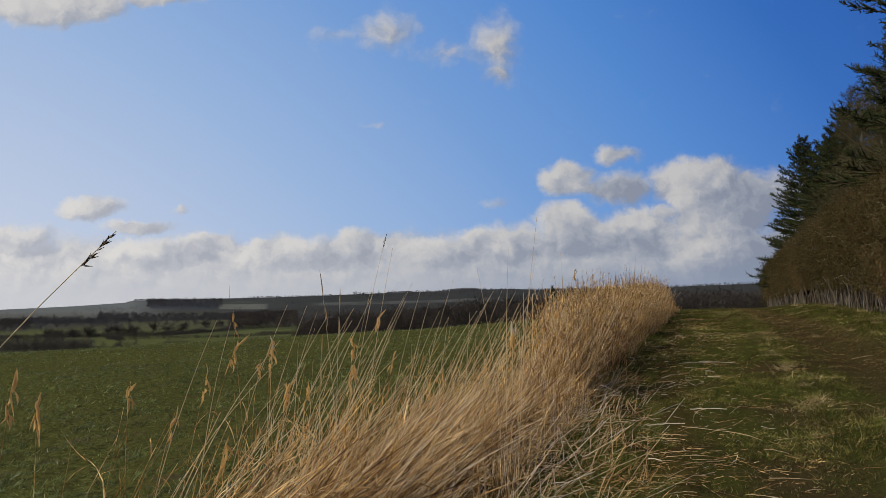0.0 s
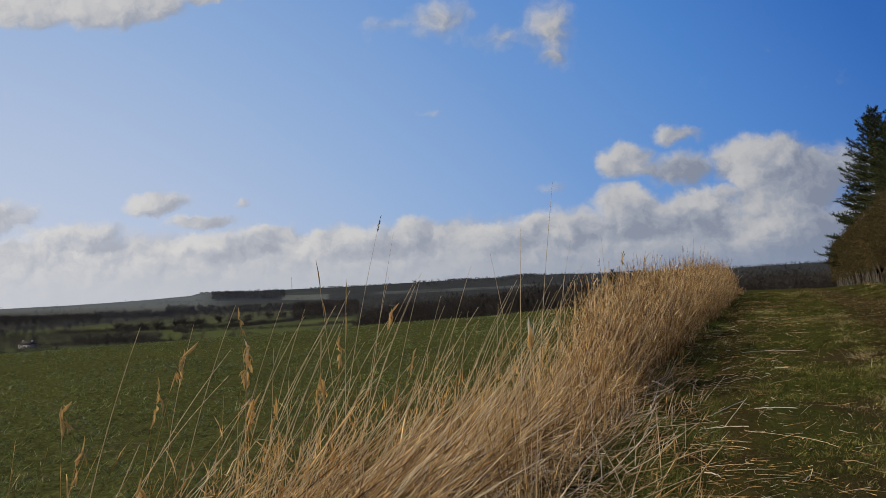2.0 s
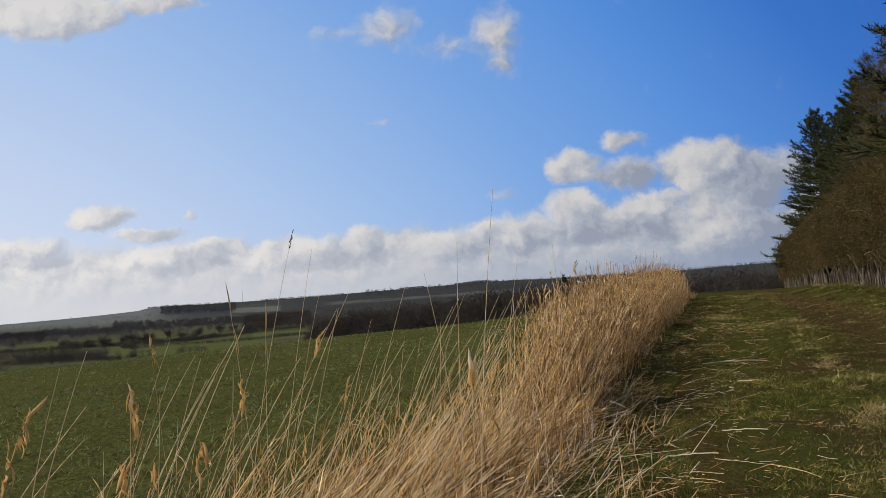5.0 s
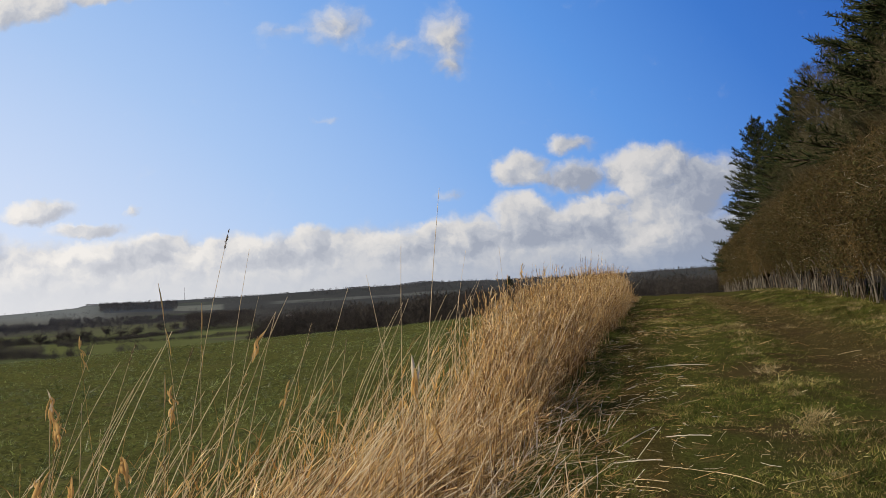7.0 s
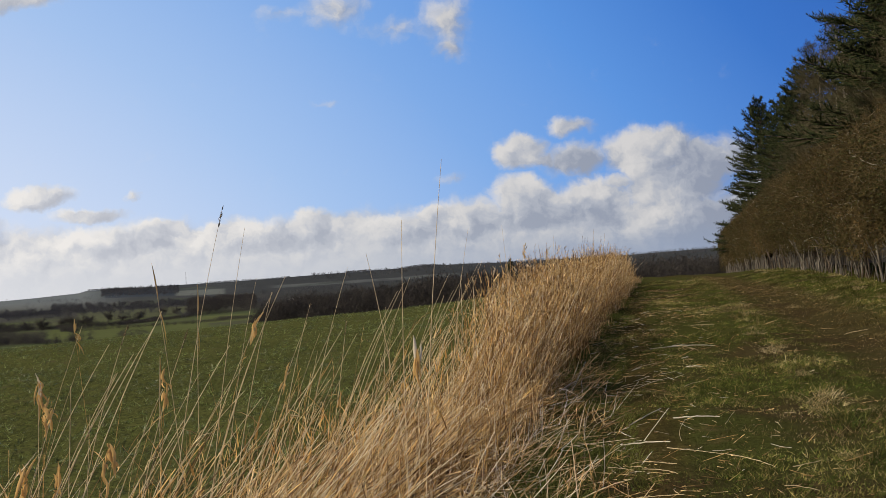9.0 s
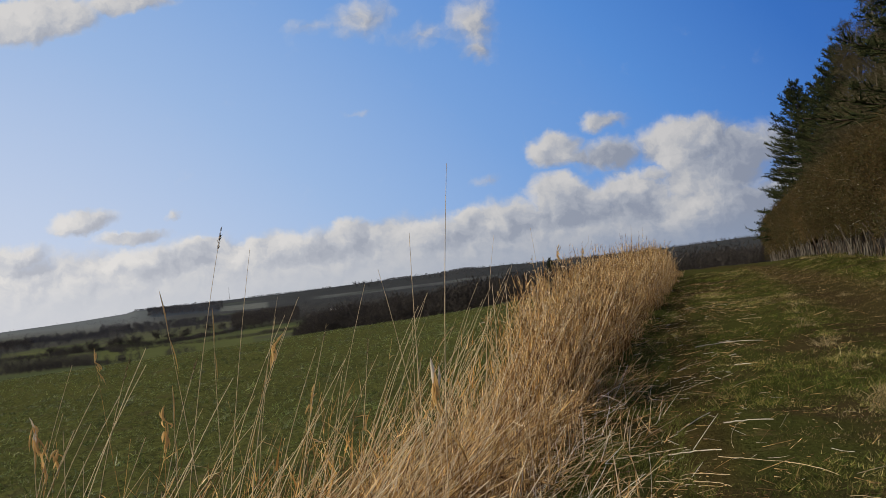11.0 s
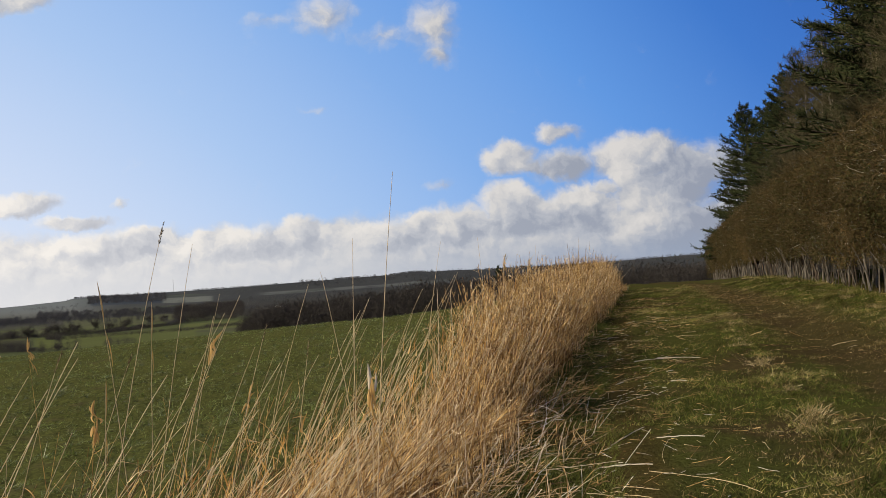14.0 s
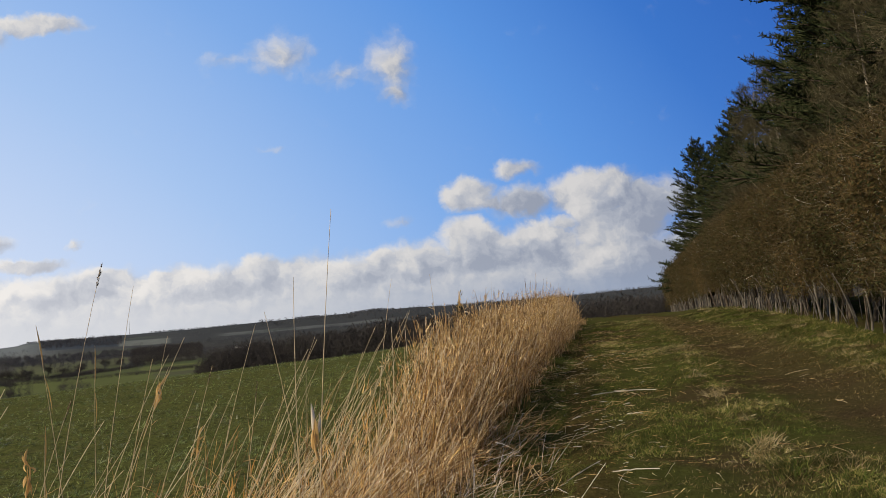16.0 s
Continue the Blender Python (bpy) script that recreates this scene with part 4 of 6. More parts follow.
    v, f = ribbons(b4, d4, rng.uniform(0.06, 0.27, n4) * tall, rng.uniform(0.003, 0.007, n4), rng.normal(0, 0.25, (n4, 3)) + [0.2, -0.1, -0.35], 2)
    pieces.append((v, f, 1))
    ob = made("dry_grass", pieces, [M_DEAD, M_REGROWTH, M_STRAW, M_LEAFY, M_REED])
    tagged(ob, "strip of tall straw-coloured dead grass, partly flattened, beside the track", "grass", kind="stuff")


build_strip()


# ---- turf and crop blades ----
def build_turf():
    n = 150000
    y = -2.5 + 38 * rng.random(n) ** 1.55
    s = rng.uniform(-0.22, 1.0, n) * (hedge_line(y) - edge(y))
    x = edge(y) + s
    lush = waves(x, y, 1.9, 41) + 0.8 * waves(x, y, 5.5, 42)
    lane = np.exp(-((s - 3.35) / 0.6) ** 2)
    keep = rng.random(n) < (0.55 + 0.55 * lush) * (1 - 0.55 * lane) * (1 - 0.65 * np.exp(-((s - 0.22) / 0.28) ** 2))
    x, y, s, lush, lane = x[keep], y[keep], s[keep], lush[keep], lane[keep]
    tall = (np.exp(-((s - 2.25) / 0.35) ** 2) + smoothstep(x - hedge_line(y), -1.8, -0.3)) * rng.random(len(x))
    size = (0.020 + 0.036 * rng.random(len(x)) ** 1.5) * (0.9 + 0.45 * np.clip(lush, -1, 1)) * (1 + 1.3 * tall) * (1 - 0.35 * lane) + 0.0006 * np.maximum(y, 0)
    rep = np.repeat(np.arange(len(x)), 6)
    n = len(rep)
    x, y, size = x[rep] + rng.normal(0, 0.024, n), y[rep] + rng.normal(0, 0.024, n), size[rep]
    b = np.stack([x, y, ground(x, y) - 0.006], 1)
    d = unit(np.stack([rng.normal(0.2, 0.7, n), rng.normal(0, 0.7, n), np.ones(n)], 1))
    v, f = ribbons(b, d, size * rng.uniform(0.5, 1.5, n), 0.0028 + 0.00036 * np.maximum(y, 0) + rng.uniform(0, 0.003, n), rng.normal(0, 0.3, (n, 3)) * [1, 1, 0.4] - [0, 0, 0.2], 1)
    return tagged(made("turf", [(v, f, 0)], [M_BLADE]), "short worn grass on the track, green and straw-coloured", "grass", kind="stuff")


def build_crop():
    """Tillering plants in drilled rows, with gaps where clods show."""
    n = 110000
    d = 2.0 * (62 / 2.0) ** rng.random(n) ** 0.8
    a = rng.uniform(-0.66, 0.42, n)
    x, y = d * np.sin(a), d * np.cos(a)
    keep = x < edge(y) - flank(y) + 0.1 + 0.4 * waves(x, y, 1.5, 52)
    row = np.abs(((x - 0.29 * y) / 0.17) % 1 - 0.5) < 0.26
    patchy = 0.50 + 0.42 * waves(x, y, 7.0, 53) + 0.30 * waves(x, y, 0.8, 51)
    keep &= (row | (rng.random(n) < 0.30)) & (rng.random(n) < patchy)
    x, y, d = x[keep], y[keep], d[keep]
    rep = np.repeat(np.arange(len(x)), 7)
    n = len(rep)
    vigour = ((0.55 + 0.8 * rng.random(len(x))) * (1 + 0.3 * np.clip(waves(x, y, 7.0, 53), -1, 1)))[rep]
    x, y, d = x[rep] + rng.normal(0, 0.020, n), y[rep] + rng.normal(0, 0.020, n), d[rep]
    b = np.stack([x, y, ground(x, y) - 0.008], 1)
    way_ = unit(np.stack([rng.normal(0.2, 0.75, n), rng.normal(0, 0.75, n), np.ones(n)], 1))
    wide = 0.005 + 0.0003 * d
    v, f = ribbons(b, way_, vigour * rng.uniform(0.035, 0.105, n), wide * rng.uniform(0.6, 1.3, n), rng.normal(0, 0.4, (n, 3)) * [1, 1, 0.5] - [0, 0, 0.30], 1)
    return tagged(made("cereal_crop", [(v, f, 0)], [M_CROP]), "young green winter cereal growing in the sloping field", "crop", kind="stuff")


def build_litter():
    """Broken straw trodden into the track."""
    n = 6200
    y = 1.5 + 27 * rng.random(n) ** 1.4
    s = np.where(rng.random(n) < 0.6, np.abs(rng.normal(0, 0.8, n)), rng.uniform(0, 1, n) * (hedge_line(y) - edge(y)))
    x = edge(y) + s
    keep = rng.random(n) < 0.5 + 0.5 * waves(x, y, 1.2, 45)
    x, y = x[keep], y[keep]
    n = len(x)
    a = rng.normal(-0.1, 0.9, n)
    b = np.stack([x, y, ground(x, y) + rng.uniform(0.006, 0.05, n)], 1)
    d = unit(np.stack([np.cos(a), np.sin(a), rng.normal(0, 0.2, n)], 1))
    v, f = stalks(b, d, 0.02 + 0.24 * rng.random(n) ** 3, rng.uniform(0.0012, 0.003, n), rng.normal(0, 0.06, (n, 3)), 1, 3, 0.8)
    # pale broken stems along the foot of the dry grass
    n = 420
    y = 4.5 + 14 * rng.random(n) ** 1.4
    x = edge(y) + rng.normal(0.15, 0.45, n)
    keep = rng.random(n) < 0.5 + 0.7 * waves(x, y, 3.0, 46)
    x, y = x[keep], y[keep]
    n = len(x)
    a = rng.normal(-0.2, 1.1, n)
    b = np.stack([x, y, ground(x, y) + rng.uniform(0.008, 0.05, n)], 1)
    d = unit(np.stack([np.cos(a), np.sin(a), rng.normal(0.05, 0.22, n)], 1))
    bright = stalks(b, d, 0.04 + 0.18 * rng.random(n) ** 2, rng.uniform(0.0012, 0.0028, n), rng.normal(0, 0.06, (n, 3)), 2, 3, 0.7)
    return tagged(made("straw_litter", [(v, f, 0), (*bright, 1)], [M_DEAD, M_REED]), "broken pale straw trodden into the turf of the track", "straw", kind="stuff")


build_turf()
build_crop()
build_litter()


# ---- the hedge ----
H0, H1 = 12.0, 71.0


def build_hedge():
    hedge = tagged(new("hedge"), "tall clipped brown hedge on bare pale stems beside the track", "hedge")
    hedge.location = (float(hedge_line(40.0)), 40.0, float(ground(hedge_line(40.0), 40.0)))
    org = np.array(hedge.location)
    bottom, top = 0.70, 3.75

    def profile(h, y):
        """How far the face stands out, by height, and where the top is."""
        t = (h - bottom) / (top - bottom)
        out_ = 0.35 * np.sin(np.clip(t, 0, 1) * np.pi * 0.9 + 0.15) - 0.75 * np.clip(t - 0.72, 0, 1) / 0.28 * np.clip(t - 0.72, 0, 1) / 0.28
        return out_ + 0.12 * waves(y, h * 1.3, 1.7, 61) + 0.06 * waves(y, h * 1.3, 5.0, 62)

    def place(n, power):
        y = H0 + (H1 - H0) * rng.random(n) ** power
        t = rng.random(n)
        h = bottom + (top - bottom) * t + (0.10 + 0.10 * (1 - t) ** 3) * waves(y, y, 1.9, 63)
        return y, h

    pieces = []
    # dark sheet added behind the twigs, coloured as the shade inside the hedge
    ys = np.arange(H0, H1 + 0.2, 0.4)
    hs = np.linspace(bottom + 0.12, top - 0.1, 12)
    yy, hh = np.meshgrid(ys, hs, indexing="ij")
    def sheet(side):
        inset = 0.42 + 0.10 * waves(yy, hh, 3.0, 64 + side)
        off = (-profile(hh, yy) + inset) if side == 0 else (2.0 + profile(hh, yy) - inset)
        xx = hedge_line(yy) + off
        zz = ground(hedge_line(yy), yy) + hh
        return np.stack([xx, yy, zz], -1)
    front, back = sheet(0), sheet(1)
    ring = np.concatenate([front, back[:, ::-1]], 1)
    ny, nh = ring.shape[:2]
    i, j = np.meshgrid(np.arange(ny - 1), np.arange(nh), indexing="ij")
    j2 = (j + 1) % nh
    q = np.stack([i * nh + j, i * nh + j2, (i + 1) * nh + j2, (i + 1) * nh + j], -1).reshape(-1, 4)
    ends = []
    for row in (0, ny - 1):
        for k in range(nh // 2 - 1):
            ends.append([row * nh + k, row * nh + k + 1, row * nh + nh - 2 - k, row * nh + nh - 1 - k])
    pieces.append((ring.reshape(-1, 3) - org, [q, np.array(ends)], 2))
    # twigs
    n = 80000
    y, h = place(n, 1.5)
    deep = rng.random(n) ** 1.6 * 0.55
    x = hedge_line(y) - profile(h, y) + deep
    over = rng.random(n) < 0.16
    h = np.where(over, top + rng.uniform(-0.35, 0.15, n) + 0.12 * waves(y, y, 1.9, 66), h)
    x = np.where(over, hedge_line(y) + rng.uniform(0.1, 1.9, n), x)
    b = np.stack([x, y, ground(hedge_line(y), y) + h], 1) - org
    d = unit(np.stack([rng.normal(-0.35, 0.7, n), rng.normal(0, 0.8, n), rng.normal(0.35, 0.7, n)], 1))
    ln = 0.07 + 0.32 * rng.random(n) ** 2.2
    v, f = stalks(b, d, ln, rng.uniform(0.003, 0.007, n), rng.normal(0, 0.18, (n, 3)), 1, 3, 0.4)
    pieces.append((v, f, 0))
    # crooked pale twigs that catch the light
    n = 5000
    y, h = place(n, 2.2)
    x = hedge_line(y) - profile(h, y) + rng.normal(0.0, 0.10, n)
    b = np.stack([x, y, ground(hedge_line(y), y) + h], 1) - org
    d = unit(np.stack([rng.normal(-0.5, 0.5, n), rng.normal(-0.1, 0.9, n), rng.normal(0.2, 0.6, n)], 1))
    v, f = stalks(b, d, 0.04 + 0.14 * rng.random(n) ** 1.8, rng.uniform(0.0025, 0.005, n), rng.normal(0, 0.45, (n, 3)), 3, 3, 0.45)
    pieces.append((v, f, 3))
    # mossy green shoots, thick towards the near end
    n = 26000
    y, h = place(n, 2.3)
    keep = rng.random(n) < 0.45 + 0.6 * waves(y, h * 1.6, 1.1, 67)
    y, h = y[keep], h[keep]
    at = np.stack([hedge_line(y) - profile(h, y) + rng.normal(0.03, 0.10, len(y)), y, ground(hedge_line(y), y) + h], 1) - org
    v, f = flakes(at, rng.uniform(0.014, 0.038, len(at)))
    pieces.append((v, f, 4))
    # withered leaves
    n = 180000
    y, h = place(n, 1.45)
    x = hedge_line(y) - profile(h, y) + rng.normal(0.10, 0.13, n)
    over = rng.random(n) < 0.10
    h = np.where(over, top + rng.uniform(-0.3, 0.02, n) + 0.12 * waves(y, y, 1.9, 66), h)
    x = np.where(over, hedge_line(y) + rng.uniform(0.1, 1.9, n), x)
    keep = rng.random(n) < 0.60 + 0.35 * waves(y, h * 1.6, 1.4, 65)
    at = np.stack([x, y, ground(hedge_line(y), y) + h], 1)[keep] - org
    v, f = flakes(at, rng.uniform(0.016, 0.048, len(at)))
    pieces.append((v, f, 1))
    # the far end
    n = 9000
    h = rng.uniform(bottom - 0.5, top, n)
    at = np.stack([hedge_line(H1) + rng.uniform(-0.3, 2.2, n), H1 + rng.normal(0.1, 0.2, n), ground(hedge_line(H1), H1) + h], 1) - org
    v, f = flakes(at, rng.uniform(0.02, 0.05, n))
    pieces.append((v, f, 1))
    crown = made("foliage", pieces, [M_TWIG, M_HLEAF, M_HEDGE_SHADE, M_LICHEN, M_MOSS], hedge, "dense brown twigs with withered leaves")
    crown["kind"] = "stuff"
    # stems, bare below the foliage
    y = H0
    while y < H1:
        for row in range(2 if y < 40 else 1):
            yy_ = y + rng.uniform(-0.15, 0.15)
            xx_ = hedge_line(yy_) + 0.12 + row * rng.uniform(0.25, 0.9)
            tall = rng.uniform(0.95, 1.3)
            base = np.array([[xx_, yy_, float(ground(xx_, yy_)) - 0.05]]) - org
            lean = unit(np.array([[rng.normal(0, 0.12), rng.normal(0.02, 0.13), 1.0]]))
            v, f = stalks(base, lean, np.array([tall]), np.array([0.008 + 0.034 * rng.random() ** 3]), np.array([[rng.normal(0, 0.1), rng.normal(0, 0.2), 0]]), 4, 6, 0.7)
            made("stem", [(v, f, 0)], [M_STEM if rng.random() < 0.65 else M_BARK], hedge, smooth=True)
        y += 0.07 + 0.48 * rng.random() ** 1.6
    return hedge


build_hedge()


# ---- trees behind the hedge ----
def build_spruce(height, reach, seed, label, low=1.7):
    r = np.random.default_rng(seed)
    tree = tagged(new("spruce_tree"), label, "tree", "spruces behind the hedge")
    v, f = stalks(np.array([[0, 0, -0.2]]), np.array([[0.0, 0, 1]]), np.array([height + 0.2]), np.array([0.012 * height + 0.06]), np.array([[0.012, 0.0, 0]]), 10, 10, 0.08)
    made("trunk", [(v, f, 0)], [M_BARK], tree, smooth=True)
    st, dr, ln, bd, rd = [], [], [], [], []
    z = low
    while z < height - 0.25:
        t = z / height
        n = r.integers(5, 8)
        a0 = r.uniform(0, 6.28)
        for k in range(n):
            a = a0 + k * 2 * np.pi / n + r.normal(0, 0.2)
            l = reach * (1 - t) ** 0.76 * r.uniform(0.52, 1.14) + 0.15
            rise = np.interp(t, [0, 0.3, 0.7, 1.0], [-0.22, -0.05, 0.25, 0.9])
            st.append([0, 0, z + r.normal(0, 0.08)])
            dr.append([np.cos(a), np.sin(a), rise - 0.12])
            bd.append([0, 0, 0.24])
            ln.append(l)
            rd.append(0.012 + 0.011 * l)
        z += np.interp(t, [0, 1], [0.44, 0.27]) * r.uniform(0.6, 1.4)
    st, dr, ln, bd, rd = np.array(st), unit(np.array(dr)), np.array(ln), np.array(bd), np.array(rd)
    limbs = stalks(st, dr, ln, rd, bd, 4, 4, 0.2)
    # side shoots along each limb
    at, way_, long_ = [], [], []
    for i in range(len(st)):
        m = int(6 + ln[i] * 11)
        s = np.sort(r.uniform(0.18, 1.0, m))
        p = st[i] + (dr[i] * s[:, None] + bd[i] * (s * s)[:, None]) * ln[i]
        flat = np.array([-dr[i][1], dr[i][0], 0.0])
        sgn = np.where(np.arange(m) % 2 == 0, 1.0, -1.0)[:, None]
        d = unit(dr[i] * 0.75 + 2 * bd[i] * s[:, None] + flat * sgn * r.uniform(0.4, 1.0, (m, 1)) + r.normal(0, 0.22, (m, 3)) + [0, 0, 0.10])
        l = ln[i] * 0.36 * (1.15 - s) * r.uniform(0.6, 1.2, m) + 0.14
        at.append(p)
        way_.append(d)
        long_.append(l)
    at, way_, long_ = np.concatenate(at), np.concatenate(way_), np.concatenate(long_)
    pieces = [(*spindles(at, way_, long_, 0.018 + 0.014 * long_, 4), 0), (*limbs, 1)]
    # finger-like shoots on the side shoots
    rep = np.repeat(np.arange(len(at)), 7)
    s = r.uniform(0.15, 1.0, len(rep))
    p = at[rep] + way_[rep] * (long_[rep] * s)[:, None]
    d = unit(way_[rep] * 0.7 + r.normal(0, 0.55, (len(rep), 3)) + [0, 0, 0.12])
    pieces.append((*spindles(p, d, r.uniform(0.08, 0.22, len(rep)), r.uniform(0.011, 0.021, len(rep)), 3), 0))
    made("crown", pieces, [M_NEEDLE, M_BARK], tree, "dark green needle-clad shoots on upturned limbs")
    return tree


def build_bare_tree(height, spread, seed, label):
    r = np.random.default_rng(seed)
    tree = tagged(new("bare_tree"), label, "tree", "bare trees behind the hedge")
    v, f = stalks(np.array([[0, 0, -0.2]]), np.array([[0.03, 0.02, 1.0]]), np.array([height * 0.96]), np.array([0.009 * height + 0.03]), np.array([[0.02, -0.03, 0]]), 8, 8, 0.12)
    trunk = made("trunk", [(v, f, 0)], [M_BIRCH], tree, smooth=True)
    n = int(height * 8)
    s = r.uniform(0.30, 0.97, n)
    st = np.stack([0.03 * s * height, 0.02 * s * height, s * height * 0.96], 1)
    a = r.uniform(0, 6.28, n)
    dr = unit(np.stack([np.cos(a), np.sin(a), r.uniform(0.25, 1.0, n)], 1))
    ln = spread * (1.1 - s) ** 0.6 * r.uniform(0.5, 1.1, n)
    bd = np.stack([np.zeros(n), np.zeros(n), r.uniform(0.0, 0.3, n)], 1)
    big = np.argsort(-ln)[:12]
    for i in big:
        v, f = stalks(st[i:i + 1], dr[i:i + 1], ln[i:i + 1], 0.009 + 0.009 * ln[i:i + 1], bd[i:i + 1] + r.normal(0, 0.15, (1, 3)), 5, 5, 0.2)
        made("branch", [(v, f, 0)], [M_BROWNTWIG], trunk)
    rest = np.setdiff1d(np.arange(n), big)
    pieces = [(*stalks(st[rest], dr[rest], ln[rest], 0.007 + 0.007 * ln[rest], bd[rest] + r.normal(0, 0.12, (len(rest), 3)), 4, 4, 0.2), 0)]
    for level in range(2):
        m = 11 if level == 0 else 8
        rep = np.repeat(np.arange(len(st)), m)
        t = r.uniform(0.2, 1.0, len(rep))
        p = st[rep] + (dr[rep] * t[:, None] + bd[rep] * (t * t)[:, None]) * ln[rep][:, None]
        d = unit(dr[rep] * 0.7 + r.normal(0, 0.6, (len(rep), 3)) + [0, 0, 0.25])
        l = (0.5 if level == 0 else 0.55) * ln[rep] * (1.15 - t) * r.uniform(0.5, 1.1, len(rep)) + 0.12
        b = r.normal(0, 0.12, (len(rep), 3))
        pieces.append((*stalks(p, d, l, np.full(len(rep), 0.007 if level == 0 else 0.0045), b, 2, 3, 0.4), 0))
        st, dr, ln, bd = p, d, l, b
    made("crown", pieces, [M_BROWNTWIG, M_BIRCH], tree, "fine brown bare twigs")
    return tree


def stand(tree, y, back, turn, scale=1.0, copy=True):
    x = float(hedge_line(y)) + back
    m = pose(x, y, float(ground(x, y)), 0, 0, turn)
    if copy:
        t = copy_thing(tree, m)
        t.scale = (scale, scale, scale)
        return t
    tree.matrix_basis = m
    tree.scale = (scale, scale, scale)
    return tree


spruce_a = build_spruce(11.8, 4.9, 71, "dark green spruce standing at the far end of the hedge")
spruce_b = build_spruce(16.0, 5.0, 72, "tall dark green spruce with upturned limbs behind the hedge", 4.2)
spruce_c = build_spruce(12.0, 5.4, 73, "dark green spruce standing behind the hedge", 3.8)
stand(spruce_a, 62.0, 2.5, 0, 1.0, False)


def low_limb(tree, start, end):
    """A bare-ended limb that reaches out past the end of the hedge, placed to fit the camera's view."""
    r = np.random.default_rng(77)
    a, b = np.array(start), np.array(end)
    run = on_curve(a, b, (0, 0, -0.25), 9)
    pieces = [(*tube(run, 0.045, 0.012, 5), 1)]
    n = 60
    f = r.uniform(0.35, 1.0, n)
    p = np.stack([np.interp(f, np.linspace(0, 1, 9), run[:, k]) for k in range(3)], 1)
    d = unit(unit(b - a) * 0.8 + r.normal(0, 0.5, (n, 3)) + [0, 0, 0.3])
    pieces.append((*spindles(p, d, r.uniform(0.15, 0.42, n), r.uniform(0.018, 0.035, n), 4), 0))
    made("limb", pieces, [M_NEEDLE, M_BARK], tree, "low upturned limb with needles at its end")


low_limb(spruce_a, (2.2, 8.5, 1.7), (-0.5, 11.0, 2.65))
stand(spruce_b, 27.0, 3.3, 40, 1.0, False)
stand(spruce_c, 49.0, 3.6, 200, 0.93, False)
stand(spruce_c, 56.0, 3.6, 90, 0.92)
stand(spruce_c, 42.0, 4.8, 10, 0.86)
for y_, back_, turn_, size_ in ((55.0, 7.0, 130, 0.7), (42.0, 6.5, 80, 0.72), (36.0, 5.2, 260, 0.76), (22.5, 4.6, 150, 1.0), (19.0, 5.0, 10, 1.0), (17.0, 5.5, 310, 0.9), (70.0, 6.0, 50, 0.66)):
    stand(spruce_b, y_, back_, turn_, size_)
bare_a = build_bare_tree(11.0, 2.6, 81, "bare pale-barked tree with fine twigs behind the hedge")
bare_b = build_bare_tree(8.6, 3.0, 82, "bushy bare tree with fine brown twigs behind the hedge")
stand(bare_a, 43.0, 2.9, 0, 1.0, False)
stand(bare_b, 38.0, 2.9, 50, 1.0, False)
for y_, back_, turn_, size_ in ((34.5, 3.0, 120, 0.86), (24.0, 3.0, 30, 0.85)):
    stand(bare_a, y_, back_, turn_, size_)
for y_, back_, turn_, size_ in ((67.0, 2.6, 40, 0.8), (58.0, 2.8, 240, 0.75), (52.0, 2.8, 140, 0.85), (46.0, 2.8, 10, 0.95), (33.5, 2.6, 200, 1.1), (30.0, 2.7, 300, 0.95), (27.0, 2.5, 80, 0.95),
                                (24.5, 2.6, 20, 0.95), (22.0, 2.5, 140, 0.92), (19.5, 2.6, 100, 0.88), (17.0, 2.5, 170, 1.1), (14.5, 2.6, 60, 1.1)):
    stand(bare_b, y_, back_, turn_, size_)


# ---- woods in the valley ----
def tree_clumps(x, y, h, seed, per=40, wide_=0.40, fat=1.0):
    """Far bare trees: rounded crowns of short twigs pointing outwards, over hidden trunks."""
    r = np.random.default_rng(seed)
    n = len(x)
    z = ground(x, y)
    rep = np.repeat(np.arange(n), int(per * 4))
    m = len(rep)
    o = unit(r.normal(size=(m, 3)))
    q = r.random(m) ** 0.5
    hh = h[rep]
    p = np.stack([x[rep], y[rep], z[rep] + 0.45 * hh], 1) + o * np.stack([wide_ * hh, wide_ * hh, 0.47 * hh], 1) * q[:, None] * r.uniform(0.75, 1.1, n)[rep][:, None]
    d = unit(0.6 * o + r.normal(0, 0.6, (m, 3)) + [0, 0, 0.25])
    crown = ribbons(p, d, hh * r.uniform(0.035, 0.085, m) * (0.75 + 0.28 * fat), hh * r.uniform(0.007, 0.014, m) * (0.5 + 0.6 * fat), np.zeros((m, 3)), 1, r.normal(size=(m, 3)))
    trunk = stalks(np.stack([x, y, z - 0.5], 1), np.tile([[0.0, 0, 1]], (n, 1)), h * r.uniform(0.5, 0.8, n), h * 0.011, np.zeros((n, 3)), 1, 4, 0.4)
    return [(*crown, 0), (*trunk, 0)]


def wood(name, label, a0, a1, d0, d1, n, h0, h1, seed, per=30):
    r = np.random.default_rng(seed)
    a = r.uniform(a0, a1, n)
    d = r.uniform(d0, d1, n) / (np.sqrt(1 + a * a) if d0 > 3900 else 1.0)
    x, y = a * d, d
    ob = made(name, tree_clumps(x, y, r.uniform(h0, h1, n) * (1 + 0.22 * waves(x, y * 0.2, 0.02, seed)), seed + 1, per, 0.42, float(np.interp(d0, [500, 1400, 2400], [1.3, 3.2, 7.0]))), [M_HAZEWOOD if d0 > 2000 else M_WOOD])
    return tagged(ob, label, "wood", kind="stuff")


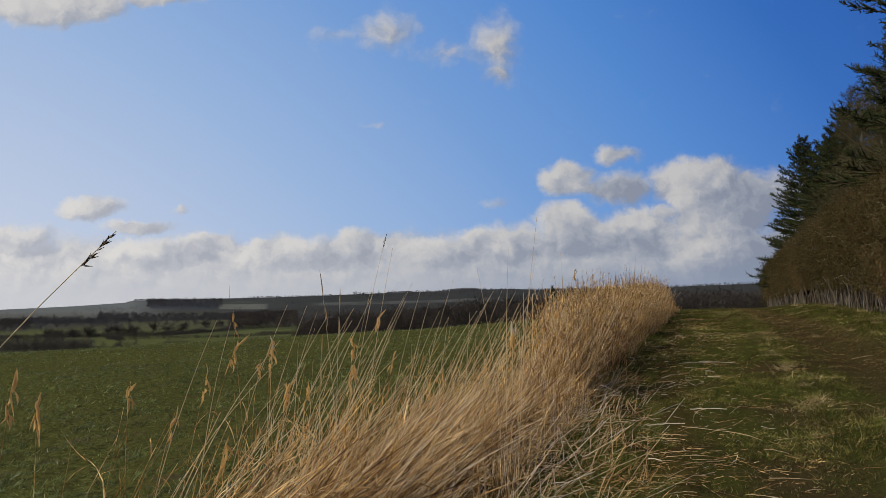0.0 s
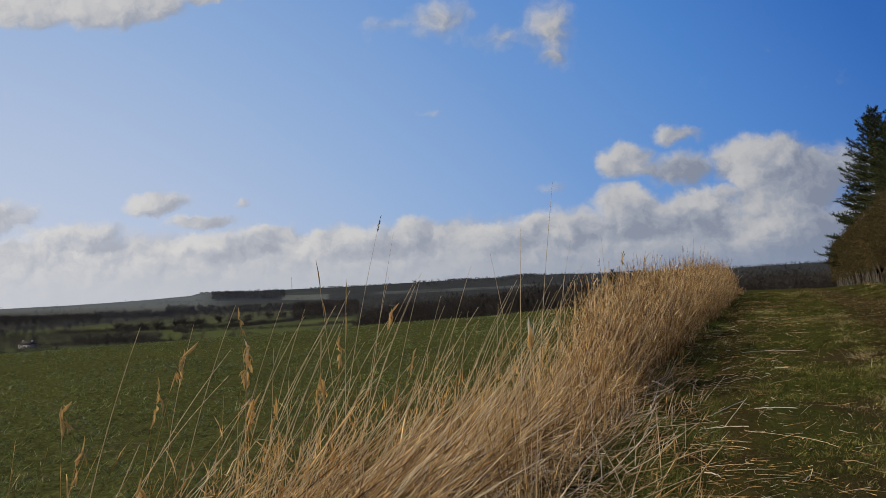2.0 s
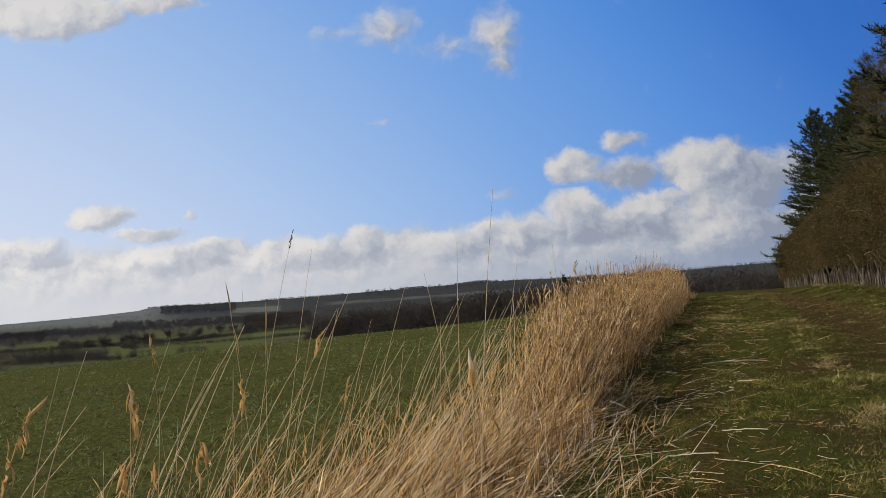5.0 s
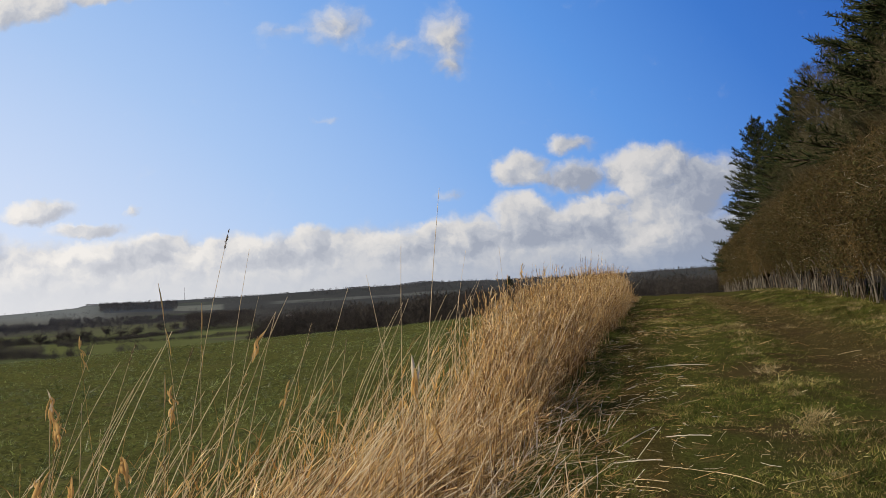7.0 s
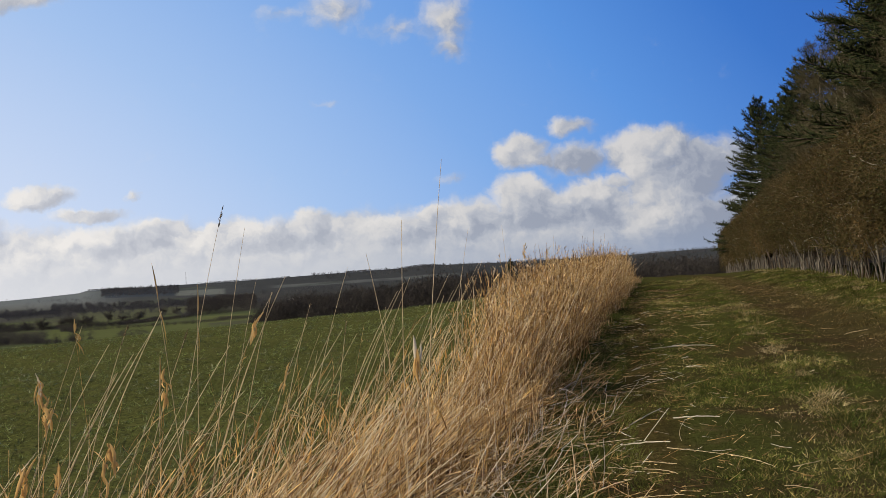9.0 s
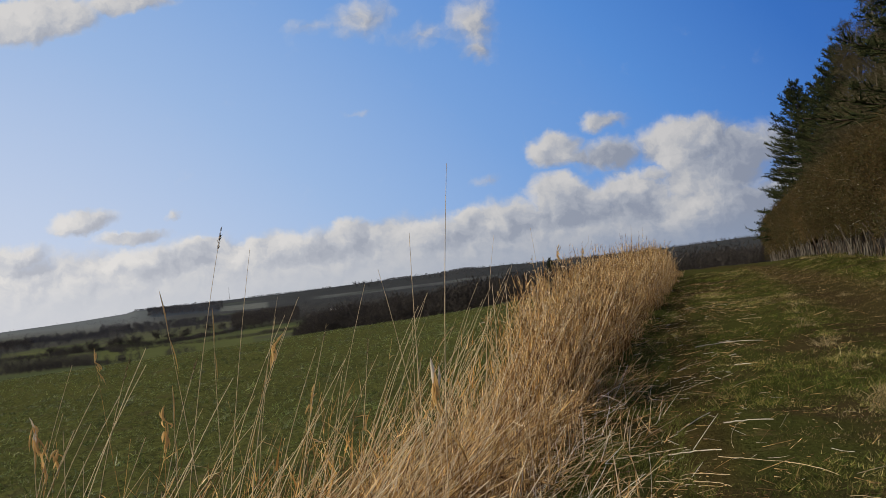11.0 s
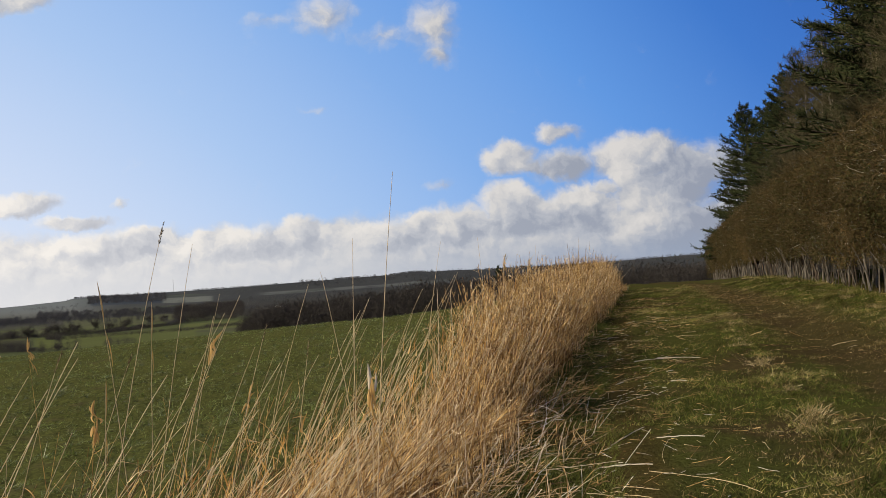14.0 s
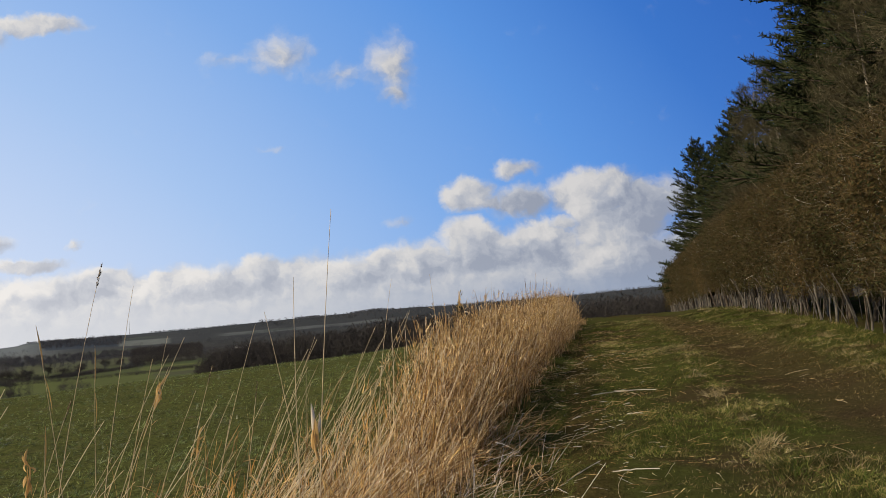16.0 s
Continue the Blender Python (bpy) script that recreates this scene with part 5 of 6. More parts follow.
def skirting_wood(n, seed):
    """The wood just over the brow, whose tops rise towards the hedge."""
    r = np.random.default_rng(seed)
    a = r.uniform(-0.170, 0.55, n)
    d = np.interp(a, [-0.17, 0.0, 0.1, 0.35, 0.6], [400, 310, 255, 200, 180]) * r.uniform(0.86, 1.24, n)
    top = np.interp(a, W2A, W2Z)
    x, y = a * d, d
    h = (1.65 + top * d - ground(x, y)) * (0.95 + 0.06 * waves(x, y * 0.3, 0.05, 92)) * r.uniform(0.80, 1.04, n)
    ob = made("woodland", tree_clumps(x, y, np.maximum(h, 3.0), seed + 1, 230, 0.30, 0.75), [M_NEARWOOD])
    return tagged(ob, "dark bare woodland in the dip beyond the field", "wood", kind="stuff")


W2A = [-0.170, -0.160, -0.150, -0.121, -0.064, -0.014, 0.028, 0.08, 0.2, 0.35, 0.6]
W2Z = [-0.034, -0.024, -0.0145, -0.0075, -0.0040, -0.0005, 0.0030, 0.0080, 0.0125, 0.0145, 0.014]
skirting_wood(820, 91)


def copses(label, a0, a1, d0, d1, n, h0, h1, seed, per):
    """Trees in loose clusters."""
    r = np.random.default_rng(seed)
    a, d = r.uniform(a0, a1, n * 4), r.uniform(d0, d1, n * 4)
    x, y = a * d, d
    keep = np.argsort(-(waves(x, y * 0.5, 0.016, seed) + r.normal(0, 0.35, n * 4)))[:n]
    x, y = x[keep], y[keep]
    ob = made("woodland", tree_clumps(x, y, r.uniform(h0, h1, n), seed + 1, per, 0.42, 4.0), [M_HAZEWOOD])
    return tagged(ob, label, "wood", kind="stuff")


def field_hedge(line, h0, h1, seed, step=1.8):
    """A hedge that follows a line of (x, y) corners."""
    r = np.random.default_rng(seed)
    px, py = np.array(line, float).T
    run = np.concatenate([[0], np.cumsum(np.hypot(np.diff(px), np.diff(py)))])
    s = np.arange(0, run[-1], step)
    x = np.interp(s, run, px) + r.normal(0, 0.8, len(s))
    y = np.interp(s, run, py) + r.normal(0, 1.5, len(s))
    h = r.uniform(h0, h1, len(s)) * (1 + 0.5 * np.maximum(waves(s, s, 0.05, seed), 0))
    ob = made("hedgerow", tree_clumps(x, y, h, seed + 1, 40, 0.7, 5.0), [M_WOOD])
    return tagged(ob, "dark field hedge between the pastures of the valley", "hedge", kind="stuff")


field_hedge([(-560, 1075), (-468, 1056), (-413, 1021), (-334, 960), (-320, 1011), (-340, 1218), (-327, 1376), (-251, 1469)], 4.0, 7.0, 141)
field_hedge([(-334, 880), (-298, 815), (-264, 846), (-226, 833), (-199, 838), (-162, 947)], 3.2, 4.6, 143)
field_hedge([(-330, 606), (-268, 600), (-241, 585), (-205, 535), (-186, 539)], 2.6, 4.2, 145)
wood("woodland", "brown copse at the foot of the sloping field", -0.50, -0.398, 555, 640, 130, 5, 9, 147, 60)
wood("woodland", "bare trees in front of the farmhouse", -0.62, -0.50, 560, 588, 34, 4, 8, 189, 60)
wood("woodland", "thin scrub at the foot of the sloping field", -0.318, -0.285, 545, 575, 16, 4, 7, 149, 80)
wood("woodland", "thin scrub at the foot of the sloping field", -0.385, -0.345, 555, 640, 12, 4, 8, 151, 80)
wood("woodland", "large dark wood among the valley fields", -0.238, -0.166, 1480, 2350, 420, 15, 22, 95, 60)
wood("woodland", "broad dark woodland across the valley", -0.66, -0.468, 1640, 2300, 620, 12, 18, 153, 30)
wood("woodland", "dark woodland narrowing along the valley side", -0.475, -0.38, 2020, 2420, 300, 12, 17, 181, 30)
wood("woodland", "belt of dark woodland across the valley", -0.39, -0.235, 2340, 2560, 320, 11, 16, 183, 30)
wood("woodland", "brown scrub and low trees on the valley floor", -0.62, -0.425, 660, 1020, 300, 5, 11, 185, 40)
wood("woodland", "dark plantation below the far skyline", -0.335, -0.250, 2880, 3420, 620, 10, 14, 155, 18)
wood("woodland", "dark plantation below the far skyline", -0.10, 0.40, 3260, 3700, 600, 11, 16, 157, 16)
copses("scattered bare trees and copses on the valley floor", -0.62, -0.23, 1250, 1900, 260, 8, 15, 123, 40)
copses("dark copses on the far valley side", -0.62, 0.5, 1900, 2900, 1100, 8, 14, 125, 10)
copses("patchy bare woods high on the far hill", -0.28, 0.45, 2900, 3850, 900, 6, 11, 191, 9)
copses("brown woods on the far valley side", -0.17, 0.5, 1650, 2950, 2200, 8, 14, 187, 9)
wood("woodland", "belt of dark woodland on the far valley side", -0.17, 0.5, 1350, 1600, 700, 12, 18, 97, 14)
wood("hedgerow_trees", "tiny trees along the far skyline", -0.50, 0.36, 4020, 4090, 80, 4, 9, 131, 12)
for k, (a0, a1) in enumerate(((-0.35, -0.30), (-0.22, -0.125), (-0.062, -0.034), (0.0, 0.05), (0.11, 0.16))):
    wood("woodland", "dark wood along the crest of the far hill", a0, a1, 3990, 4085, 220, 4, 6.5, 171 + 2 * k, 26)
wood("hedgerow_trees", "bare trees and scrub below the edge of the field", -0.66, -0.47, 300, 350, 40, 3, 7, 105, 90)


def round_tree(seed):
    """A bare hedgerow tree ten metres tall: forked trunk, limbs and a wide rounded crown of twigs."""
    r = np.random.default_rng(seed)
    tree = tagged(new("hedgerow_tree"), "rounded bare tree standing between valley fields", "tree", "bare trees in the valley")
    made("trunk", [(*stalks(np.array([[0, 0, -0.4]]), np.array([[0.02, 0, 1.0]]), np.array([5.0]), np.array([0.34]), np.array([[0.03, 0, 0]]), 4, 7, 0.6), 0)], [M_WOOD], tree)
    n = 40
    st = np.stack([np.zeros(n), np.zeros(n), r.uniform(0.5, 4.4, n)], 1)
    dr = unit(r.normal(size=(n, 3)) * [1, 1, 0.6] + [0, 0, 0.35])
    ln = r.uniform(2.4, 5.0, n)
    limbs = stalks(st, dr, ln, np.full(n, 0.07), r.normal(0, 0.1, (n, 3)) + [0, 0, 0.12], 3, 4, 0.2)
    rep = np.repeat(np.arange(n), 26)
    t = r.uniform(0.35, 1.0, len(rep))
    p = st[rep] + dr[rep] * (ln[rep] * t)[:, None] + r.normal(0, 0.25, (len(rep), 3))
    d = unit(dr[rep] * 0.6 + r.normal(0, 0.6, (len(rep), 3)) + [0, 0, 0.2])
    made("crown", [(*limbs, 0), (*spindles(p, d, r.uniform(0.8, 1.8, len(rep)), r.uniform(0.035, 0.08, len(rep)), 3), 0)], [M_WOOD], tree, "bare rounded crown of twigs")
    return tree


round_a, round_b = round_tree(161), round_tree(163)
for k, (x_, y_, tall_, wide_) in enumerate(((-415, 1128, 1.9, 1.9), (-398, 1120, 1.6, 1.8), (-432, 1140, 1.6, 1.6), (-398, 995, 1.6, 1.6), (-465, 1115, 1.4, 1.7), (-490, 1120, 1.3, 1.6), (-470, 1351, 1.4, 1.5),
                                             (-456, 1391, 2.0, 1.4), (-420, 1345, 1.3, 2.2), (-398, 1345, 1.3, 1.6), (-428, 1465, 1.5, 1.5), (-410, 1525, 1.6, 2.0), (-390, 1540, 1.4, 1.8), (-373, 1567, 1.6, 1.8),
                                             (-350, 1480, 1.3, 1.6), (-333, 1420, 1.4, 1.5), (-520, 1160, 1.5, 1.6), (-200, 545, 0.5, 0.55))):
    src = (round_a, round_b)[k % 2]
    m = pose(x_, y_, float(ground(x_, y_)), 0, 0, 77 * k)
    if k < 2:
        src.matrix_basis = m
        ob = src
    else:
        ob = copy_thing(src, m)
    ob.scale = (wide_ * 1.15, wide_ * 1.15, tall_ * 1.25)


# ---- single tall stalks in front of the view ----
def part(name, pieces, mats, parent, label="", smooth=False):
    return made(name, pieces, mats, parent, label, smooth)


def folded_leaf(points, width, fold=0.4):
    """A dry leaf: a strip folded along its midrib, with thickness in its two wings."""
    p = np.asarray(points, float)
    n = len(p)
    t = unit(np.gradient(p, axis=0))
    side = unit(np.cross(t, np.tile([[0.2, 0.9, 0.35]], (n, 1))))
    up = np.cross(side, t)
    w = (width * np.sin(np.linspace(0.25, np.pi * 0.98, n)))[:, None]
    a, b = p + side * w + up * w * fold, p - side * w + up * w * fold
    verts = np.stack([a, p, b], 1).reshape(-1, 3)
    i = np.arange(n - 1) * 3
    q = np.concatenate([np.stack([i, i + 1, i + 4, i + 3], 1), np.stack([i + 1, i + 2, i + 5, i + 4], 1)])
    return verts, [q]


def stalk(tip, lean, kind_, label, seed, thick=0.0026):
    """A tall dry grass stalk that ends at tip. lean: how far the base lies to the left and behind the tip."""
    r = np.random.default_rng(seed)
    tip = np.array(tip, float)
    bx, by = tip[0] - lean[0], tip[1] - lean[1]
    base = np.array([bx, by, float(ground(bx, by)) - 0.02])
    thing = tagged(new("grass_stalk"), label, "grass stalk", "tall stalks at the edge of the field")
    thing.location = base
    local = tip - base
    top = on_curve((0, 0, 0), local, (-0.10 * lean[0] + r.normal(0, 0.012), 0.0, 0.03 * abs(lean[0])), 12)
    stem = part("stem", [(*tube(top, thick, thick * 0.35), 0)], [M_DEAD if kind_ == "rag" else M_STRAW], thing, smooth=True)
    size = np.linalg.norm(local)
    along = lambda f: top[min(11, int(round(f * 11)))]
    if kind_ == "seed":
        axis = unit(top[-1] - top[-3])
        m = 26
        f = r.uniform(0.0, 0.10, m)
        at = top[-1] - axis * f[:, None]
        d = unit(axis + r.normal(0, 0.35, (m, 3)))
        part("seed_head", [(*spindles(at, d, r.uniform(0.012, 0.022, m), r.uniform(0.0012, 0.0024, m), 4), 0)], [M_SEED], stem, "dark narrow seed head")
    elif kind_ == "sheath":
        axis = unit(top[-1] - top[-3])
        leaf = on_curve(top[-1] - axis * 0.22, top[-1] + axis * 0.02, (0.002, 0, 0), 8)
        part("leaf", [(*folded_leaf(leaf, 0.005, 0.8), 0)], [M_LEAFY], stem, "rolled orange-brown dry leaf")
        hang = on_curve(top[-1] - axis * 0.26, top[-1] - axis * 0.46 + [0.008, 0, 0], (0.006, 0, 0.0), 7)
        part("leaf", [(*folded_leaf(hang, 0.0036, 0.7), 0)], [M_LEAFY], stem, "withered orange-brown leaf")
    elif kind_ in ("rag", "white"):
        axis = unit(top[-1] - top[-3])
        for k in range(r.integers(8, 12)):
            a = top[-1] - axis * r.uniform(0.0, 0.11) + r.normal(0, 0.004, 3)
            rise = r.uniform(0.04, 0.12) if k < 2 else r.uniform(-0.12, -0.02)
            b = a + axis * rise + np.array([r.normal(0.012, 0.018), r.normal(0, 0.012), 0])
            leaf = on_curve(a, b, (r.normal(0.002, 0.006), r.normal(0, 0.004), 0.0), 7)
            pale = kind_ == "white" and k < 2
            part("leaf", [(*folded_leaf(leaf, r.uniform(0.0035, 0.0085), r.uniform(0.3, 1.1)), 0)], [M_PALE if pale else M_LEAFY], stem,
                 "bleached leaf tip" if pale else "withered orange-brown leaf")
    if kind_ in ("bare", "seed") and size > 1.0:
        for k in range(r.integers(1, 3)):
            a = along(r.uniform(0.25, 0.6))
            b = a + np.array([r.normal(0.06, 0.04), r.normal(0, 0.03), r.uniform(-0.2, 0.16)])
            leaf = on_curve(a, b, (0.008, 0, 0.01), 7)
            part("leaf", [(*folded_leaf(leaf, r.uniform(0.0025, 0.0045), 0.5), 0)], [M_DEAD], stem)
    return thing


SEEDED = "tall thin dry stalk with a dark seed head beside the field"
SHEATHED = "dry stalk topped by a rolled orange-brown leaf"
RAGGED = "dry stalk with withered orange-brown leaf rags"
WHITE = "dry stalk with a bleached white leaf"
BARE = "tall bare straw-coloured stalk leaning with the wind"
for i, (tip, lean, kind_, label) in enumerate((
    ((-0.40, 6.38, 2.05), (0.34, 0.05), "seed", SEEDED),
    ((-0.38, 6.84, 1.98), (0.28, 0.05), "bare", BARE),
    ((-1.03, 7.42, 1.82), (-0.14, 0.0), "sheath", SHEATHED),
    ((0.60, 5.45, 2.11), (0.16, -0.1), "bare", BARE),
    ((0.44, 5.79, 1.91), (0.03, 0.0), "bare", BARE),
    ((0.26, 6.49, 1.80), (-0.16, 0.0), "bare", BARE),
    ((-2.26, 9.51, 1.38), (-0.10, 0.0), "rag", RAGGED),
    ((-0.95, 8.19, 1.68), (0.05, 0.0), "sheath", SHEATHED),
    ((0.47, 5.97, 1.37), (0.05, 0.0), "white", WHITE),
    ((-1.88, 5.31, 1.12), (0.02, 0.0), "rag", RAGGED),
    ((-1.24, 6.30, 1.22), (0.04, 0.0), "rag", RAGGED),
    ((-1.32, 4.34, 1.05), (0.20, 0.0), "rag", RAGGED),
    ((-1.04, 4.21, 0.92), (0.16, 0.0), "rag", RAGGED),
    ((-0.82, 5.37, 1.10), (0.10, 0.0), "rag", RAGGED),
    ((-1.02, 7.45, 1.28), (0.03, 0.0), "sheath", SHEATHED),
    ((-0.61, 6.03, 1.31), (0.10, 0.0), "rag", RAGGED),
    ((-1.41, 6.83, 1.14), (0.06, 0.0), "rag", RAGGED),
    ((-0.51, 4.98, 1.22), (0.16, 0.0), "rag", RAGGED),
    ((-1.19, 6.14, 1.33), (0.05, 0.0), "white", WHITE),
    ((-2.07, 4.50, 1.08), (0.05, 0.0), "rag", RAGGED),
    ((-1.76, 3.60, 1.26), (0.16, 0.0), "rag", RAGGED),
    ((-0.65, 1.75, 1.74), (1.15, 0.0), "seed", SEEDED),
    ((1.90, 12.60, 1.95), (0.10, 0.0), "white", WHITE),
    ((0.10, 7.60, 1.75), (0.40, 0.0), "bare", BARE),
    ((0.95, 8.80, 2.00), (0.22, 0.0), "bare", BARE),
    ((1.30, 9.60, 2.05), (-0.10, 0.0), "bare", BARE),
    ((2.60, 14.5, 2.10), (0.10, 0.0), "bare", BARE),
    ((3.90, 18.5, 2.15), (0.18, 0.0), "seed", SEEDED),
    ((-0.75, 9.40, 1.72), (0.30, 0.0), "bare", BARE),
)):
    stalk(tip, lean, kind_, label, 300 + i)

# a thin stand of lesser stalks where the strip meets the crop
r6 = np.random.default_rng(66)
for i in range(26):
    y_ = r6.uniform(4.6, 9.5)
    x_ = float(edge(y_) - flank(y_)) + r6.normal(0.2, 0.40)
    if math.hypot(x_ - 0.6, y_ - 2.5) < 2.4:
        continue
    kind_, label = ((("bare", BARE), ("bare", BARE), ("rag", RAGGED), ("seed", SEEDED))[i % 4])
    stalk((x_, y_, float(ground(x_, y_)) + r6.uniform(0.55, 1.35)), (r6.uniform(0.0, 0.40), r6.normal(0, 0.1)), kind_, label, 700 + i, thick=0.0022 + 0.0008 * (i % 2))

# leaning stalks along the field side of the strip
kinds = [stalk((30 + k, -30.0, float(ground(30 + k, -30.0)) + h), (lx, 0.0), "bare", "long straw-coloured stalk leaning out of the dry grass", 400 + k, thick=0.0036)
         for k, (h, lx) in enumerate(((1.20, 0.80), (1.40, 0.95), (1.05, 0.85), (1.45, 0.70), (0.9, 0.62), (1.15, 1.0)))]
for k, ob in enumerate(kinds):
    ob["group"] = "leaning stalks in the dry grass"
r5 = np.random.default_rng(55)
count = 0
for y_ in np.linspace(4.7, 10.8, 150):
    x_ = float(edge(y_) - flank(y_)) + r5.uniform(-0.45, 0.85)
    if math.hypot(x_ - 0.6, y_ - 2.5) < 2.6:
        continue
    m = pose(x_, y_, float(ground(x_, y_)) - 0.02, 0, 0, r5.normal(-6, 18)) @ Matrix.Diagonal((r5.uniform(0.65, 1.0), 1, r5.uniform(0.75, 1.12), 1))
    if count < len(kinds):
        kinds[count].matrix_basis = m
    else:
        copy_thing(kinds[count % len(kinds)], m)
    count += 1


# ---- loose straws on the track ----
def straw_mesh(bow, seed, thick=0.0025):
    """A straw one metre long with a broken joint; it is laid at a shorter length."""
    r = np.random.default_rng(seed)
    p = on_curve((-0.5, 0, 0.008), (0.5, 0, 0.004), (0, bow, 0.006), 9)
    p[6:, 1] += np.array([0.002, 0.010, 0.022]) * r.choice([-1, 1])
    p[:, 2] += r.normal(0, 0.0015, 9)
    v, f, i = merged([(*tube(p, thick, thick * 0.65, 5), 0)])
    return raw_mesh("straw", v, f, [M_REED if thick > 0.004 else M_STRAW], i)


STRAWS = [straw_mesh(b, 500 + k) for k, b in enumerate((0.02, -0.03, 0.05, -0.01))]
REEDS = [straw_mesh(b, 520 + k, 0.0052) for k, b in enumerate((0.012, -0.016, 0.008))]


def lay_straw(x0, y0, x1, y1, k, reed=False):
    cx, cy = (x0 + x1) / 2, (y0 + y1) / 2
    ln = max(math.hypot(x1 - x0, y1 - y0), 0.12)
    z0, z1 = float(ground(x0, y0)), float(ground(x1, y1))
    ob = new("straw", REEDS[k % 3] if reed else STRAWS[k % 4])
    turn = math.degrees(math.atan2(y1 - y0, x1 - x0))
    ob.matrix_basis = pose(cx, cy, (z0 + z1) / 2 + 0.022, 0, -math.degrees(math.atan2(z1 - z0, ln)), turn) @ Matrix.Diagonal((ln, max(0.5, ln), 1, 1))
    return tagged(ob, "thick bleached straw lying on the track" if reed else "loose pale straw lying on the track", "straw", "straws on the track")


for k, ends in enumerate((
    (3.76, 14.09, 4.25, 14.30), (4.15, 14.34, 4.69, 14.19), (4.21, 14.30, 4.36, 13.93), (5.05, 18.99, 5.79, 19.22), (2.55, 11.41, 2.98, 11.08),
    (2.66, 9.58, 3.02, 9.47), (3.13, 12.51, 3.56, 12.79), (3.07, 11.81, 3.22, 11.66), (2.07, 9.05, 2.41, 8.86), (2.32, 8.66, 2.64, 8.35),
    (2.64, 8.35, 2.84, 7.92), (3.66, 12.26, 3.81, 12.15), (1.95, 9.46, 2.43, 10.16), (2.69, 9.38, 2.47, 8.82), (2.01, 8.22, 2.16, 7.88),
    (2.94, 12.26, 2.84, 11.86), (2.31, 9.70, 2.68, 10.03), (2.07, 8.43, 2.22, 8.13), (3.27, 11.17, 3.58, 11.45), (3.20, 9.61, 2.96, 9.16),
    (3.38, 9.21, 3.32, 8.97), (2.95, 7.95, 3.18, 8.02), (1.75, 7.30, 2.25, 7.15), (1.72, 7.60, 2.05, 7.42), (1.85, 6.95, 2.20, 7.10))):
    lay_straw(*ends, k, k in (0, 1, 5, 8, 11, 16))
for k in range(70):
    y_ = 6.0 + 16 * r5.random() ** 1.5
    s_ = abs(r5.normal(0.1, 0.75)) if k % 4 else r5.uniform(0.3, 4.5)
    x_ = float(edge(y_)) + s_
    a_, l_ = r5.normal(-0.1, 1.0), 0.04 + 0.18 * r5.random() ** 2.5
    lay_straw(x_ - l_ * math.cos(a_), y_ - l_ * math.sin(a_), x_ + l_ * math.cos(a_), y_ + l_ * math.sin(a_), k, k % 9 == 0)


# ---- tufts along the crown of the track and under the hedge ----
def tuft_mesh(seed, n, tall, mats):
    r = np.random.default_rng(seed)
    a, q = r.uniform(0, 6.28, n), 0.13 * np.sqrt(r.random(n)) * r.uniform(0.3, 1.0, n)
    b = np.stack([q * np.cos(a) * 1.3, q * np.sin(a), np.full(n, -0.01)], 1)
    d = unit(np.stack([np.cos(a) * q * 2 + r.normal(0.25, 0.45, n), np.sin(a) * q * 2 + r.normal(0, 0.45, n), np.ones(n)], 1))
    v, f = ribbons(b, d, tall * r.uniform(0.25, 1.0, n) * (1.1 - 1.5 * q), r.uniform(0.0025, 0.006, n), r.normal(0, 0.35, (n, 3)) + [0.15, 0, -0.45], 3)
    return raw_mesh("grass_tuft", v, f, mats)


PALE_TUFTS = [tuft_mesh(600 + k, 170, 0.15, [M_TUFT]) for k in range(3)]
GREEN_TUFTS = [tuft_mesh(620 + k, 200, 0.20, [M_BLADE]) for k in range(3)]


def set_tuft(x, y, k, size, green):
    ob = new("grass_tuft", (GREEN_TUFTS if green else PALE_TUFTS)[k % 3])
    ob.matrix_basis = pose(x, y, float(ground(x, y)), 0, 0, 67 * k) @ Matrix.Diagonal((size * 1.25, size * 1.25, size, 1))
    return tagged(ob, "coarse green tuft of grass on the track" if green else "pale dry tuft of grass on the crown of the track", "grass tuft",
                  "green tufts on the track" if green else "pale tufts on the track")


for k, (x_, y_, size_) in enumerate(((5.54, 14.9, 1.0), (5.75, 15.4, 0.8), (5.07, 13.16, 1.1), (5.25, 13.4, 0.8), (4.61, 11.35, 0.9), (4.16, 9.98, 1.3), (4.32, 10.25, 1.0),
                                     (4.0, 9.7, 0.8), (7.96, 18.8, 1.0), (8.86, 19.1, 1.0), (8.92, 17.1, 0.9), (7.07, 19.3, 1.0), (6.5, 17.6, 0.8), (3.45, 8.1, 0.7))):
    set_tuft(x_, y_, k, size_, False)
for k, (x_, y_, size_) in enumerate(((3.62, 7.95, 1.5), (3.85, 8.99, 1.5), (4.05, 9.3, 1.1), (9.27, 19.0, 1.1), (9.73, 28.5, 1.1), (9.6, 20.5, 1.1), (9.3, 18.0, 1.0), (8.7, 15.9, 1.0),
                                     (10.6, 23.0, 1.2), (11.2, 25.0, 1.2), (10.2, 21.5, 1.0), (12.4, 29.0, 1.2), (1.95, 7.9, 0.9), (2.5, 9.9, 0.8), (3.0, 12.6, 0.8))):
    set_tuft(x_, y_, k, size_, True)
for k in range(70):
    y_ = 12.5 + 32 * r5.random() ** 1.3
    set_tuft(float(hedge_line(y_)) - r5.uniform(0.0, 1.1), y_, k, r5.uniform(0.7, 1.2), k % 3 > 0)


